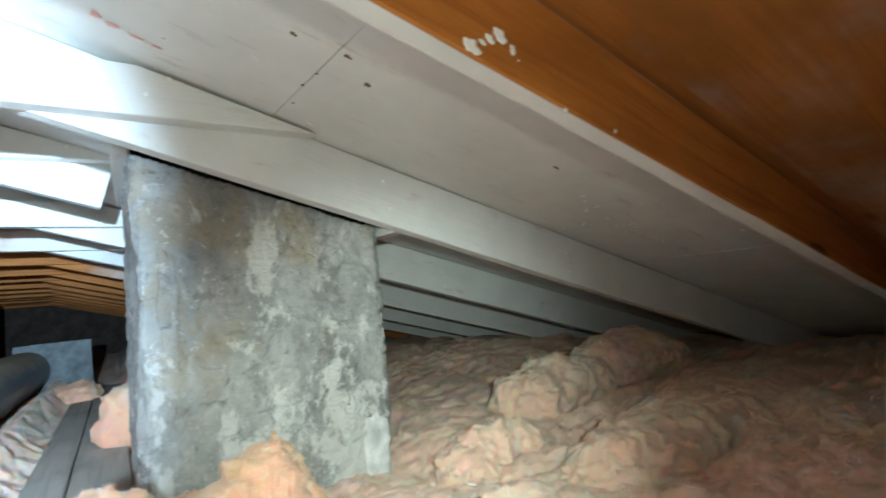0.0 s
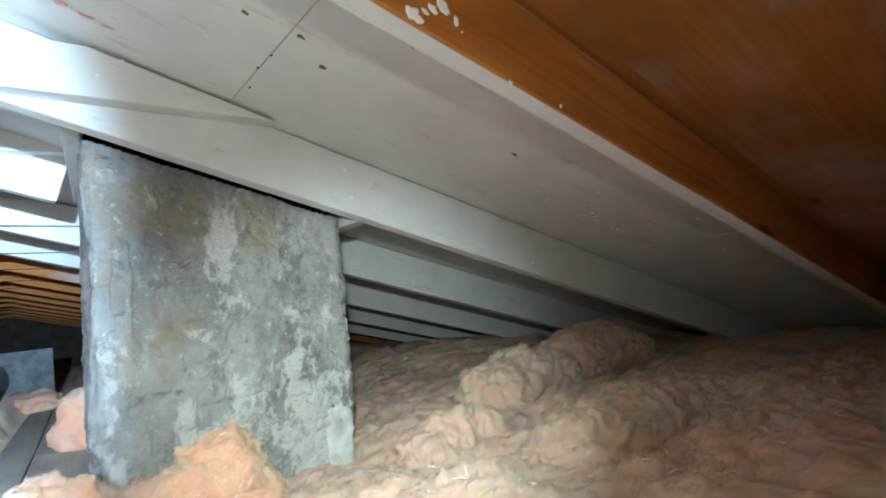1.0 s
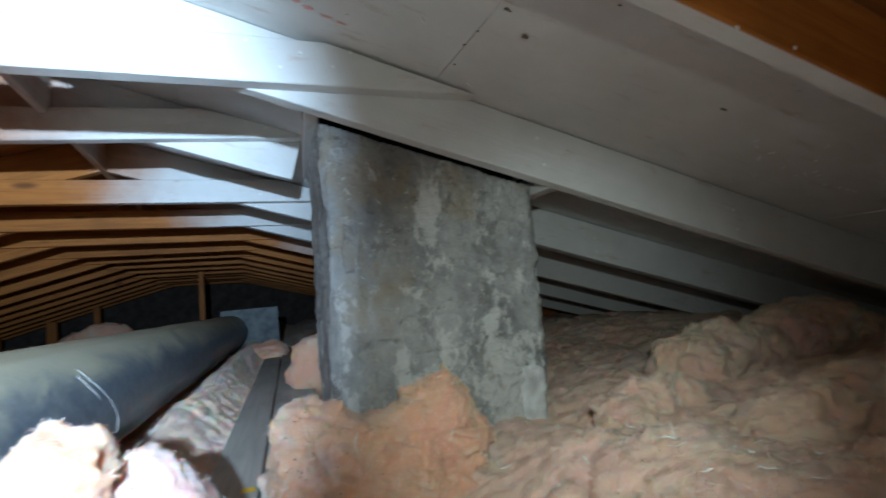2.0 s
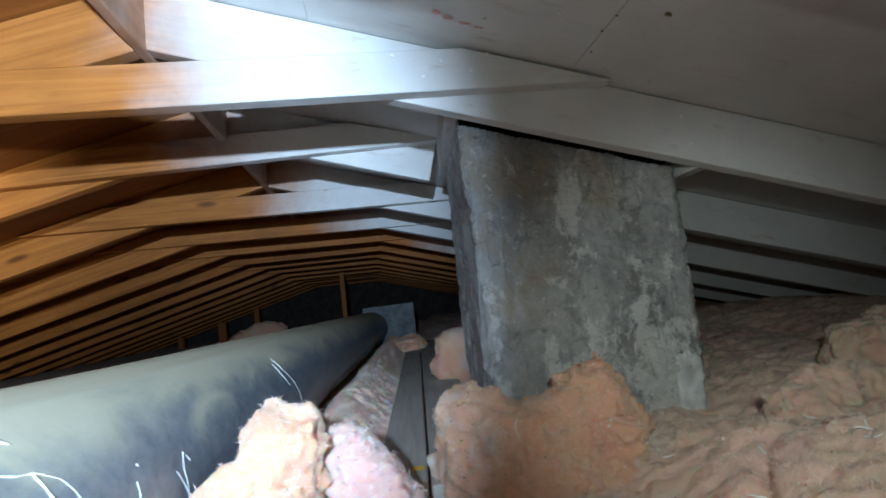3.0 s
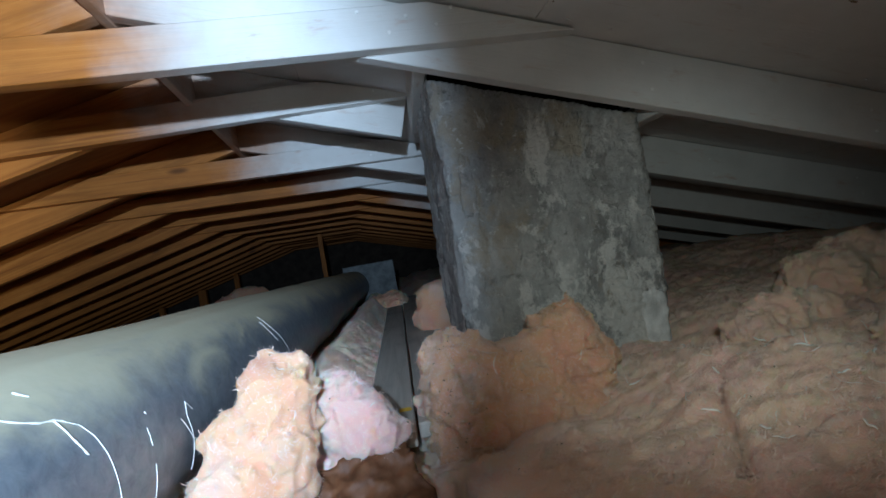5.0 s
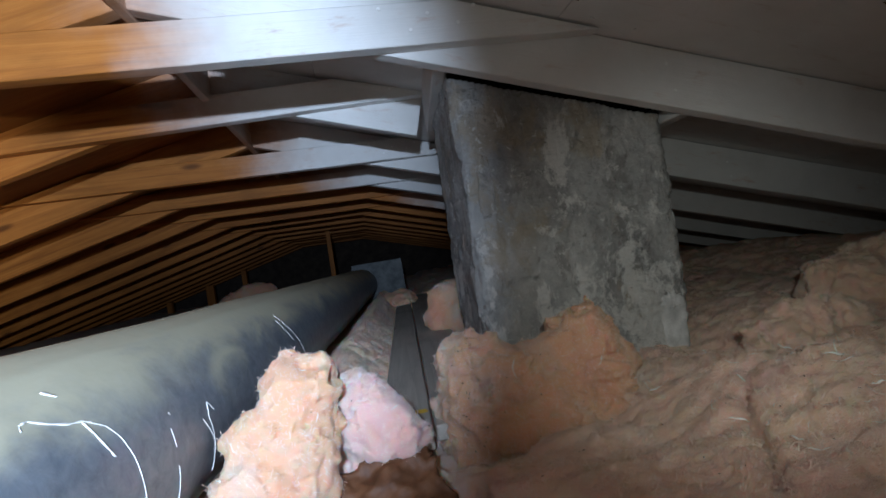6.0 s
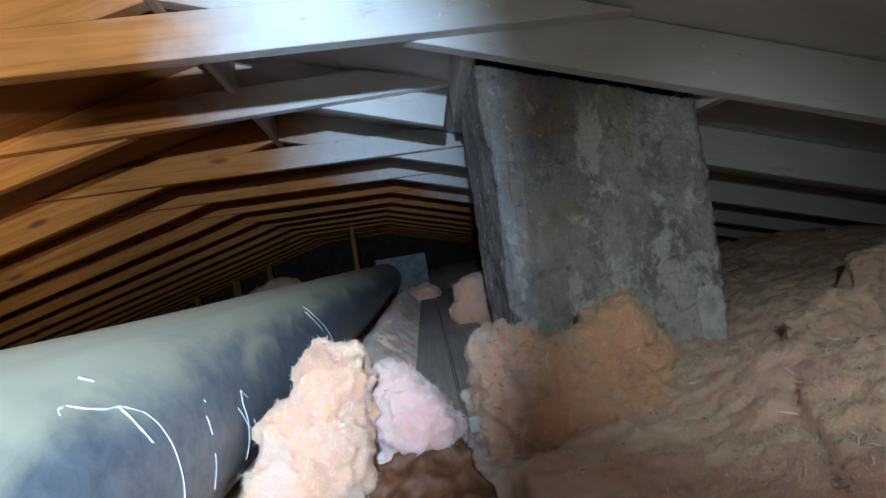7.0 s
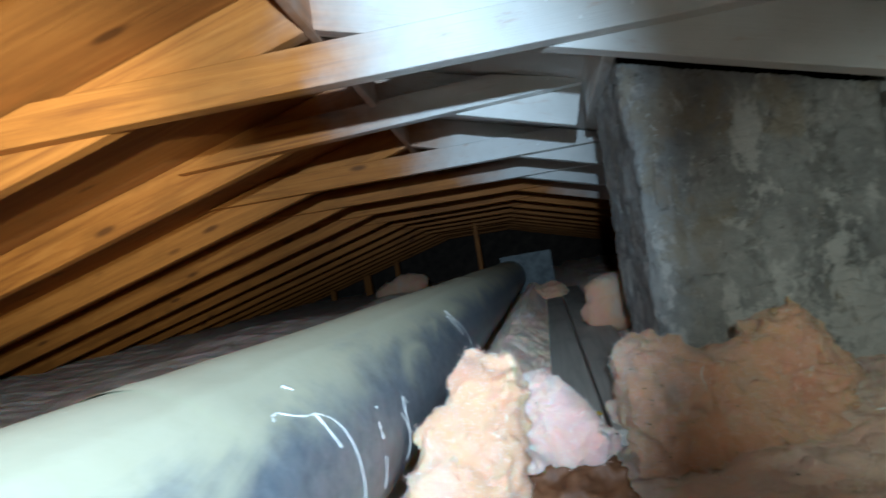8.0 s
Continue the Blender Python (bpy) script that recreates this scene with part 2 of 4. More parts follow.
# ---- mesh helpers ----
def mesh_of(name, verts, faces, mat, soft=True):
    me = bpy.data.meshes.new(name)
    me.from_pydata([tuple(v) for v in verts], [], faces)
    me.materials.append(mat)
    if soft:
        me.polygons.foreach_set("use_smooth", [True] * len(me.polygons))
    me.update()
    return me


def from_bm(name, bm, mat, soft=False):
    me = bpy.data.meshes.new(name)
    bm.to_mesh(me)
    bm.free()
    me.materials.append(mat)
    if soft:
        me.polygons.foreach_set("use_smooth", [True] * len(me.polygons))
    return me


def part(name, me, parent, label="", m=None):
    ob = new(name, me)
    ob.parent = parent
    if m is not None:
        ob.matrix_local = m
    if label:
        ob["label"] = label
    return ob


def board_bm(length, depth, thick, cut0=0.0, cut1=0.0, wave=0.0015, seed=0, bevel=0.0025, pieces=14):
    """A sawn board: X along it, its top at z = 0 and its foot at -depth, Y from 0 to thick. cut0, cut1: how far the foot's ends lie beyond the top's, inwards."""
    bm = bmesh.new()
    rings = []
    for i in range(pieces + 1):
        f = i / pieces
        xt, xb = f * length, cut0 + f * (length - cut1 - cut0)
        o = [Vector((noise.noise((xt * 2.3, seed, k * 5.0)), noise.noise((xt * 2.7, seed + 9, k * 5.0)))) * wave for k in range(4)]
        rings.append([bm.verts.new((xt, o[0].x, o[0].y)), bm.verts.new((xt, thick + o[1].x, o[1].y)),
                      bm.verts.new((xb, thick + o[2].x, -depth + o[2].y)), bm.verts.new((xb, o[3].x, -depth + o[3].y))])
    for a, b in zip(rings, rings[1:]):
        for k in range(4):
            bm.faces.new((a[k], a[(k + 1) % 4], b[(k + 1) % 4], b[k]))
    bm.faces.new(rings[0][::-1])
    bm.faces.new(rings[-1])
    bmesh.ops.recalc_face_normals(bm, faces=bm.faces)
    if bevel:
        edges = [e for e in bm.edges if len(e.link_faces) == 2 and e.calc_face_angle(0) > 0.6]
        bmesh.ops.bevel(bm, geom=edges, offset=bevel, segments=1, affect="EDGES")
    return bm


def tube(points, radii, sides=6, flat=1.0):
    """Vertices and faces of a tube along points."""
    verts, faces = [], []
    n = len(points)
    for i, p in enumerate(points):
        t = (points[min(i + 1, n - 1)] - points[max(i - 1, 0)]).normalized()
        a = t.orthogonal().normalized()
        b = t.cross(a)
        for k in range(sides):
            w = 2 * math.pi * k / sides
            verts.append(p + (a * math.cos(w) + b * math.sin(w)) * radii[i])
    for i in range(n - 1):
        for k in range(sides):
            q = (k + 1) % sides
            faces.append((i * sides + k, i * sides + q, (i + 1) * sides + q, (i + 1) * sides + k))
    faces.append(tuple(range(sides))[::-1])
    faces.append(tuple(range((n - 1) * sides, n * sides)))
    return verts, faces


# ---- structure: floor, walls, roof ----
EAVE_R, EAVE_L = 3.75, -4.58


def slab(name, x0, x1, y0, y1, z0, z1, mat, label, category):
    bm = bmesh.new()
    bmesh.ops.create_cube(bm, size=1.0, matrix=Matrix.LocRotScale(((x0 + x1) / 2, (y0 + y1) / 2, (z0 + z1) / 2), None, (x1 - x0, y1 - y0, z1 - z0)))
    return tagged(new(name, from_bm(name, bm, mat)), label, category, "", "structure")


slab("floor", EAVE_L, EAVE_R, NEAR_Y, FAR_Y, FLOOR_Z - 0.02, FLOOR_Z, GYPSUM, "grey ceiling board under the attic insulation", "floor")


def gable(name, y0, y1):
    bm = bmesh.new()
    outline = [(EAVE_L, FLOOR_Z - 0.02), (EAVE_R, FLOOR_Z - 0.02), (EAVE_R, deck(EAVE_R)), (RIDGE_X, RIDGE_Z), (EAVE_L, deck(EAVE_L))]
    near = [bm.verts.new((x, y0, z)) for x, z in outline]
    far = [bm.verts.new((x, y1, z)) for x, z in outline]
    bm.faces.new(near)
    bm.faces.new(far[::-1])
    for k in range(5):
        q = (k + 1) % 5
        bm.faces.new((near[k], far[k], far[q], near[q]))
    bmesh.ops.recalc_face_normals(bm, faces=bm.faces)
    return tagged(new(name, from_bm(name, bm, BOARD)), "dark brown fibreboard gable wall of the attic", "wall", "", "structure")


gable("wall_north", FAR_Y, FAR_Y + 0.05)
gable("wall_south", NEAR_Y - 0.05, NEAR_Y)
slab("wall_east", EAVE_R, EAVE_R + 0.04, NEAR_Y, FAR_Y, FLOOR_Z - 0.02, deck(EAVE_R), BOARD, "dark board closing the eave", "wall")
slab("wall_west", EAVE_L - 0.04, EAVE_L, NEAR_Y, FAR_Y, FLOOR_Z - 0.02, deck(EAVE_L), BOARD, "dark board closing the far eave", "wall")

RIGHT = pose(RIDGE_X, 0, RIDGE_Z, 0, ANGLE, 0)
LEFT = pose(RIDGE_X, 0, RIDGE_Z, 0, ANGLE, 180)          # its local x runs down the other slope, its local y backwards
COS = math.cos(radians(ANGLE))

ceiling = tagged(new("ceiling"), "plywood roof sheathing, bare orange and partly sprayed white", "roof deck", "", "structure")


def deck_panels(frame_m, sign, length, first):
    """Plywood sheets lying on the rafters, with a few millimetres between them."""
    cuts = [0.0, *first]
    while cuts[-1] + 1.22 < length:
        cuts.append(cuts[-1] + 1.22)
    cuts.append(length)
    verts, faces = [], []
    for n, (a, b) in enumerate(zip(cuts, cuts[1:])):
        ys = [NEAR_Y]
        y = NEAR_Y + (0.7 if n % 2 else 1.9)
        while y < FAR_Y - 0.3:
            ys.append(y)
            y += 2.44
        ys.append(FAR_Y)
        for c, d in zip(ys, ys[1:]):
            x0, x1, y0, y1 = a + 0.0008, b - 0.0008, c + 0.0008, d - 0.0008
            sag = random.uniform(0, 0.002)
            base = len(verts)
            for z in (sag, 0.015):
                for x, yy in ((x0, y0), (x1, y0), (x1, y1), (x0, y1)):
                    verts.append((x, sign * yy, z))
            for f in ((0, 1, 2, 3), (4, 7, 6, 5), (0, 4, 5, 1), (1, 5, 6, 2), (2, 6, 7, 3), (3, 7, 4, 0)):
                faces.append(tuple(base + k for k in (f if sign < 0 else f)))
    me = mesh_of("sheathing", verts, faces, PLY, False)
    bm = bmesh.new()
    bm.from_mesh(me)
    bmesh.ops.recalc_face_normals(bm, faces=bm.faces)
    bm.to_mesh(me)
    bm.free()
    ob = part("sheathing", me, ceiling)
    ob.matrix_local = frame_m
    back = mesh_of("roof_felt", [(0, sign * (NEAR_Y - 0.05), 0.018), (length, sign * (NEAR_Y - 0.05), 0.018), (length, sign * (FAR_Y + 0.05), 0.018), (0, sign * (FAR_Y + 0.05), 0.018)], [(0, 1, 2, 3)], BOARD, False)
    bm = bmesh.new()
    bm.from_mesh(back)
    bmesh.ops.solidify(bm, geom=bm.faces[:], thickness=-0.01)
    bm.to_mesh(back)
    bm.free()
    part("roof_felt", back, ceiling, "", frame_m)


deck_panels(RIGHT, 1, (EAVE_R - RIDGE_X) / COS, (0.341, 0.903))
deck_panels(LEFT, -1, (RIDGE_X - EAVE_L) / COS, (0.92,))

# ---- framing: ridge board, rafters, collar ties ----
ridge = new("ridge_board", from_bm("ridge_board", board_bm(FAR_Y - NEAR_Y - 0.02, 0.132, 0.022, pieces=40), LUMBER))
ridge.matrix_world = pose(RIDGE_X + 0.011, NEAR_Y + 0.01, RIDGE_Z - 0.012, 0, 0, 90)
tagged(ridge, "long orange fir ridge board under the roof peak", "ridge board")

RAFTER_LENGTH = 4.3
DEPTH, THICK = 0.130, 0.038
for n in range(-6, 14):
    y = FIRST + STEP * n + random.uniform(-0.008, 0.008) * (n not in (-1, 0))
    if n == -1:
        y = 0.370
    near = n in (-1, 0, 1, 2)
    for frame_m, sign in ((RIGHT, 1), (LEFT, -1)):
        spans = [(0.018, RAFTER_LENGTH)]
        if n == 1 and sign > 0:
            spans = [(0.018, (0.244 - RIDGE_X) / COS), ((0.80 - RIDGE_X) / COS, RAFTER_LENGTH)]
        for start, end in spans:
            me = from_bm("rafter", board_bm(end - start, DEPTH, THICK, 0.0, 0.0, 0.002 if near else 0.003, n * 3.1 + sign, 0.002, 36), LUMBER)
            if n == -1 and sign > 0:
                for v in me.vertices:
                    if v.co.z < -0.05:
                        v.co.z += 0.012 * v.co.x
            ob = new("rafter", me)
            ob.matrix_world = frame_m @ pose(start, y if sign > 0 else -y - THICK, -0.001)
            white = sign > 0 and n >= -1
            tagged(ob, "roof rafter of fir, sprayed white near the chimney" if white else "bare orange fir roof rafter under the sheathing", "rafter", "roof rafters")

NAILS = [(0.077, 0.074), (0.136, 0.026), (0.175, 0.057), (0.236, 0.037), (0.273, 0.066)]


def nail_mesh():
    bm = bmesh.new()
    bmesh.ops.create_cone(bm, cap_ends=True, segments=10, radius1=0.0040, radius2=0.0036, depth=0.0018)
    return from_bm("nail", bm, DRIP)


NAIL = nail_mesh()
for ob in [o for o in scene.objects if o.name.startswith("rafter") and o["label"].startswith("roof rafter") and 0.9 < o.matrix_world.translation.y < 2.4]:
    for x, z in ((1.16, -0.035), (1.19, -0.092), (1.78, -0.05), (1.80, -0.10)):
        part("nail", NAIL, ob, "", pose(x, -0.0012, z, 90))
for n in range(-6, 14):
    low = 1.229 + (0 if n == 0 else random.uniform(-0.006, 0.010))
    tilt = 0.0 if n == 0 else random.uniform(-0.3, 0.3)
    if n == 1:
        low, tilt = 1.287, -2.2
    if n in (-1, -2):
        continue
    high = low + 0.089
    y = FIRST + STEP * n - 0.0385
    reach = lambda z: (RIDGE_Z - 0.006 - z) / SLOPE
    half_low, half_high = reach(low), reach(high)
    if n == 1:
        half_low, half_high = half_low - 0.05, half_high - 0.05
    me = from_bm("collar_tie", board_bm(2 * half_high, 0.089, 0.038, half_high - half_low, half_high - half_low, 0.0015, 40 + n, 0.002, 24), LUMBER)
    tie = new("collar_tie", me)
    tie.matrix_world = pose(RIDGE_X, y, high, 0, tilt, 0) @ pose(-half_high, 0, 0)
    tagged(tie, "flat fir collar tie nailed across a rafter pair, part white" if n in (0, 1, 2) else "bare orange fir collar tie across a rafter pair", "collar tie", "collar ties")
    if n in (0, 1, 2):
        for x, z in NAILS:
            part("nail", NAIL, tie, "", pose(x - RIDGE_X + half_high, -0.0015, z - 0.089 + random.uniform(-0.006, 0.006), 90))


# ---- chimney and the boards that frame it ----
def chimney():
    x0, x1, y0, y1, z0, z1 = 0.224, 0.732, 1.080, 1.515, FLOOR_Z, 1.36
    nx, ny, nz = 150, 70, 280
    ring = [(x0 + (x1 - x0) * i / nx, y0, 0, -1) for i in range(nx)] + [(x1, y0 + (y1 - y0) * i / ny, 1, 0) for i in range(ny)]
    ring += [(x1 - (x1 - x0) * i / nx, y1, 0, 1) for i in range(nx)] + [(x0, y1 - (y1 - y0) * i / ny, -1, 0) for i in range(ny)]
    count = len(ring)
    verts, faces = [], []
    for k in range(nz + 1):
        z = z0 + (z1 - z0) * k / nz
        for x, y, ux, uy in ring:
            p = Vector((x, y, z))
            corner = min(abs(x - x0), abs(x - x1)) + min(abs(y - y0), abs(y - y1))
            d = 0.0028 * fbm(p, 5, 6.0, 0.55) + 0.0024 * fbm(p + Vector((3, 1, 8)), 5, 26.0, 0.68)
            course = (z - 0.02 + 0.012 * noise.noise((x * 5, y * 5, z * 2))) / 0.082
            ledge = abs(course - round(course))
            d -= 0.0045 * max(0.0, 1 - ledge / 0.08) * (0.5 + noise.noise((x * 9, y * 9, round(course) * 3.3)))
            step = fbm(p + Vector((11, 5, 2)), 3, 9.0)
            d += 0.0030 * min(1.0, max(0.0, (step - 0.10) / 0.03))
            terrace = 3.2 * fbm(p + Vector((2, 9, 4)), 4, 5.5, 0.6)
            flat = math.floor(terrace)
            d += 0.0016 * (flat + min(1.0, (terrace - flat) / 0.10))
            torn = z - (deck(x) - 0.126 + 0.002 * fbm((x * 3, 1.0, 2.0), 3, 9.0))
            if uy == -1 and torn > 0:
                d -= min(0.07, torn * 12)

            nx_, ny_ = ux, uy
            right = abs(x - x1) < 0.1
            soft = 0.03 if right else 0.014
            if corner < soft:
                w = 1 - corner / soft
                bite = 0.010 + (0.030 * max(0.0, 0.2 + fbm((z * 3.1, 4.0, right * 5.0), 4, 4.0, 0.6)) if right else 0.006 * fbm((z * 3, 8, 2), 3, 6.0))
                cx, cy = (x0 + x1) / 2 - x, (y0 + y1) / 2 - y
                p += Vector((math.copysign(1, cx), math.copysign(1, cy), 0)) * bite * w * w * 0.6
            p += Vector((nx_, ny_, 0)) * d
            if ux == 1 or abs(x - x1) < 0.03:
                p.x += 0.012 * math.sin((z - 0.4) * 3.0) - 0.014 * max(0.0, (0.62 - z))
            p.x += 0.06 * (p.y - y0) * (1 - (x - x0) / (x1 - x0))
            verts.append(p)
    for k in range(nz):
        for i in range(count):
            q = (i + 1) % count
            faces.append((k * count + i, k * count + q, (k + 1) * count + q, (k + 1) * count + i))
    faces.append(tuple(range(nz * count, (nz + 1) * count)))
    me = mesh_of("chimney", verts, faces, MORTAR)
    # recessed faces under the rafter: the gap's shade is painted on them
    me.materials.append(GAP_SHADE)
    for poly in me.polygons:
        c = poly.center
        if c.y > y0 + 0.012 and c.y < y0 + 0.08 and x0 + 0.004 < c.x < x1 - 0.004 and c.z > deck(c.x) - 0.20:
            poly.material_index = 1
    return tagged(new("chimney", me), "square chimney coated in rough grey mortar, stained white and ochre", "chimney")


CHIMNEY = chimney()


def mortar_patch(x, z, wide, high, proud, seed, mat, label):
    """A later daub of mortar on the chimney's front, with a ragged outline and a thin edge."""
    bm = bmesh.new()
    rings = []
    for k, (inset, lift) in enumerate(((1.0, -0.006), (0.97, 0.5 * proud), (0.86, proud), (0.55, proud * 1.2), (0.25, proud))):
        ring = []
        for i in range(56):
            a = 2 * math.pi * i / 56
            box = 1 / max(abs(math.cos(a)), abs(math.sin(a))) ** 0.75
            r = inset * box * (1 + 0.22 * fbm((math.cos(a), math.sin(a), seed), 4, 2.4, 0.6))
            px, pz = x + 0.5 * wide * r * math.cos(a), z + 0.5 * high * r * math.sin(a)
            ring.append(bm.verts.new((px, 1.0795 - lift - 0.0012 * fbm((px, pz, seed), 3, 40.0), pz)))
        rings.append(ring)
    for a, b in zip(rings, rings[1:]):
        for i in range(56):
            q = (i + 1) % 56
            bm.faces.new((a[i], a[q], b[q], b[i]))
    bm.faces.new(rings[-1])
    bmesh.ops.recalc_face_normals(bm, faces=bm.faces)
    part("mortar_patch", from_bm("mortar_patch", bm, mat, True), CHIMNEY, label)


mortar_patch(0.690, 0.545, 0.065, 0.17, 0.005, 1.0, LIME, "whitish lime mortar patch")
mortar_patch(0.600, 0.720, 0.060, 0.12, 0.004, 4.0, MORTAR, "raised mortar patch")
mortar_patch(0.275, 0.90, 0.036, 0.22, 0.004, 9.0, MORTAR, "raised mortar patch")
mortar_patch(0.400, 0.93, 0.10, 0.06, 0.003, 12.0, MORTAR, "raised mortar patch")
mortar_patch(0.520, 0.83, 0.08, 0.05, 0.003, 15.0, MORTAR, "raised mortar patch")
mortar_patch(0.330, 0.75, 0.09, 0.07, 0.003, 18.0, MORTAR, "raised mortar patch")


def trimmer(x, low, skew, mat, label, length=1.165, thick=0.042):
    """A header board running from rafter to rafter along the chimney's side; x is its left side at the front."""
    depth = deck(x) - 0.012 - low
    ob = new("trimmer_board", from_bm("trimmer_board", board_bm(length, depth, thick, 0.0, 0.0, 0.002, x * 9, 0.003, 16), mat))
    ob.matrix_world = pose(x + thick, 1.029, deck(x) - 0.012, 0, 0, 90 - skew)
    tagged(ob, label, "trimmer board", "boards framing the chimney")
    return ob


trimmer(0.184, 1.206, 6.0, LUMBER, "fir trimmer board along the chimney's side, sprayed white", 0.62, 0.032)
trimmer(0.752, 1.040, 0.0, LUMBER, "white-sprayed trimmer board between rafters beside the chimney")

# ---- round metal duct ----
DUCT_R = 0.1313
DUCT_M = Matrix.Translation((-0.4252, 0, 0.6386)) @ Vector((0.0864, 1, -0.0017)).to_track_quat("Y", "Z").to_matrix().to_4x4()
duct = tagged(new("duct"), "large round galvanised duct, dusty with white paint drips", "duct")
duct.matrix_world = DUCT_M


def duct_point(y, degrees, lift=0.0):
    a = radians(degrees)
    return Vector((math.cos(a) * (DUCT_R + lift), y, math.sin(a) * (DUCT_R + lift)))


def dent(y, deg, edge):
    """Shallow dents and the lengthwise seam of a duct section."""
    hollow = 0.0022 * noise.noise((y * 3, math.cos(radians(deg)) * 1.5, math.sin(radians(deg)) * 1.5)) * min(1, edge / 0.1)
    return hollow + 0.0022 * math.exp(-((deg - 62) / 2.6) ** 2)


def duct_section(y0, y1):
    rows, sides = max(8, int((y1 - y0) / 0.03)), 96
    verts, faces = [], []
    for i in range(rows + 1):
        y = y0 + (y1 - y0) * i / rows
        edge = min(y - y0, y1 - y)
        bead = 0.0025 * math.exp(-((y - y0 - 0.035) / 0.008) ** 2) + (0.0016 if y - y0 < 0.012 else 0.0)
        for k in range(sides):
            deg = 360.0 * k / sides
            verts.append(duct_point(y, deg, bead + dent(y, deg, edge)))
    for i in range(rows):
        for k in range(sides):
            q = (k + 1) % sides
            faces.append((i * sides + k, (i + 1) * sides + k, (i + 1) * sides + q, i * sides + q))
    part("section", mesh_of("section", verts, faces, DUCT), duct)


for a, b in ((-2.9, -1.25), (-1.25, 0.285), (0.285, 1.95), (1.95, 3.2), (3.2, 4.36)):
    duct_section(a, b + 0.012)

STROKES = {
    "hook": ((0.332, 39.0), (0.336, 41.5), (0.345, 41.8), (0.359, 37.5), (0.374, 34.5), (0.389, 33.2), (0.397, 31.3)),
    "tail": ((0.388, 33.0), (0.392, 25.0), (0.397, 19.0), (0.401, 15.5)),
    "thread": ((0.395, 31.5), (0.409, 27.3), (0.418, 20.9), (0.425, 11.7), (0.432, -4.0), (0.436, -16.0)),
    "zig": ((0.614, 6.4), (0.599, 12.6), (0.595, 4.9), (0.604, -4.0), (0.610, -12.0), (0.618, -28.0)),
    "zag": ((0.578, 5.7), (0.594, -2.0), (0.608, -9.1)),
    "run": ((0.500, 12.0), (0.501, 7.0), (0.502, 3.0)),
    "dash": ((0.504, -6.0), (0.508, -14.0), (0.512, -24.0)),
    "blot": ((0.507, 19.0), (0.509, 17.4)),
    "arc": ((1.086, 41.5), (1.104, 28.2), (1.144, 13.4), (1.201, -10.4), (1.225, -25.0)),
    "side": ((1.067, 36.1), (1.080, 25.4), (1.111, 11.7)),
    "smear": ((0.386, 51.0), (0.393, 46.5)),
    "fleck": ((0.297, 48.0), (0.302, 43.0)),
}
WIDTH = {"hook": 0.0026, "tail": 0.0034, "thread": 0.0009, "zig": 0.0008, "zag": 0.0011, "run": 0.0005, "blot": 0.0018, "arc": 0.0020,
         "side": 0.0016, "smear": 0.0050, "fleck": 0.006, "dash": 0.0004}


def drip_point(y, deg):
    bead = 0.0025 * math.exp(-((y - 0.32) / 0.008) ** 2)
    return duct_point(y, deg, dent(y, deg, max(0.0, y - 0.285)) + bead + 0.0003)


for key, stroke in STROKES.items():
    pts = []
    for (ya, da), (yb, db) in zip(stroke, stroke[1:]):
        for i in range(6):
            f = i / 6
            pts.append(drip_point(ya + (yb - ya) * f, da + (db - da) * f))
    pts.append(drip_point(*stroke[-1]))
    n = len(pts)
    width = WIDTH[key]
    verts, faces = [], []
    for i, p in enumerate(pts):
        t = (pts[min(i + 1, n - 1)] - pts[max(i - 1, 0)]).normalized()
        up = Vector((p.x, 0, p.z)).normalized()
        side = t.cross(up).normalized()
        w = 0.55 * width * (0.75 + 0.35 * math.sin(i * 0.9)) * (0.45 if i in (0, n - 1) else 1.0)
        if key in ("thread", "run", "zig", "arc"):
            w *= 0.42 - 0.30 * i / n
        verts += [p - side * w - up * 0.0016, p - side * w * 0.6 + up * 0.0004, p + side * w * 0.6 + up * 0.0004, p + side * w - up * 0.0016]
    for i in range(n - 1):
        for k in range(3):
            faces.append((i * 4 + k, i * 4 + k + 1, (i + 1) * 4 + k + 1, (i + 1) * 4 + k))
    part("paint_drip", mesh_of("paint_drip", verts, faces, DRIP), duct, "white paint drip")

# galvanised plate that the duct runs into
plate = new("duct_plate", from_bm("duct_plate", board_bm(0.42, 0.34, 0.004, 0, 0, 0.002, 3, 0.0008, 10), SHEET))
plate.matrix_world = pose(-0.11, 4.375, 0.80, 0, -0.8, 0)
tagged(plate, "flat galvanised sheet at the end of the duct", "metal plate")

# ---- studs at the far end ----
for x, y, top, w in ((-0.375, 6.2, 1.40, 0.05), (-2.33, 8.25, 1.2, 0.11), (-1.80, 8.25, 1.2, 0.07), (-2.9, 8.25, 1.2, 0.07)):
    height = min(top, deck(x) - DEPTH / COS) - FLOOR_Z
    stud = new("stud", from_bm("stud", board_bm(height, w, 0.085, 0, 0, 0.001, x * 7, 0.002, 6), BARE))
    stud.matrix_world = pose(x, y, FLOOR_Z, 0, -90, 0)
    tagged(stud, "upright fir stud between the floor and a rafter", "stud", "studs at the far end")

# ---- board on the floor between duct and chimney ----
def plank(x, y, top, length, wide, mat, seed, label):
    """A plank on the floor, running away under the roof; x is its right side at its near end."""
    ob = new("floor_board", from_bm("floor_board", board_bm(length, 0.03, wide, 0, 0, 0.003, seed, 0.003, 24), mat))
    ob.matrix_world = pose(x, y, top, 0, 0, 85.4)
    return tagged(ob, label, "board", "floor boards")


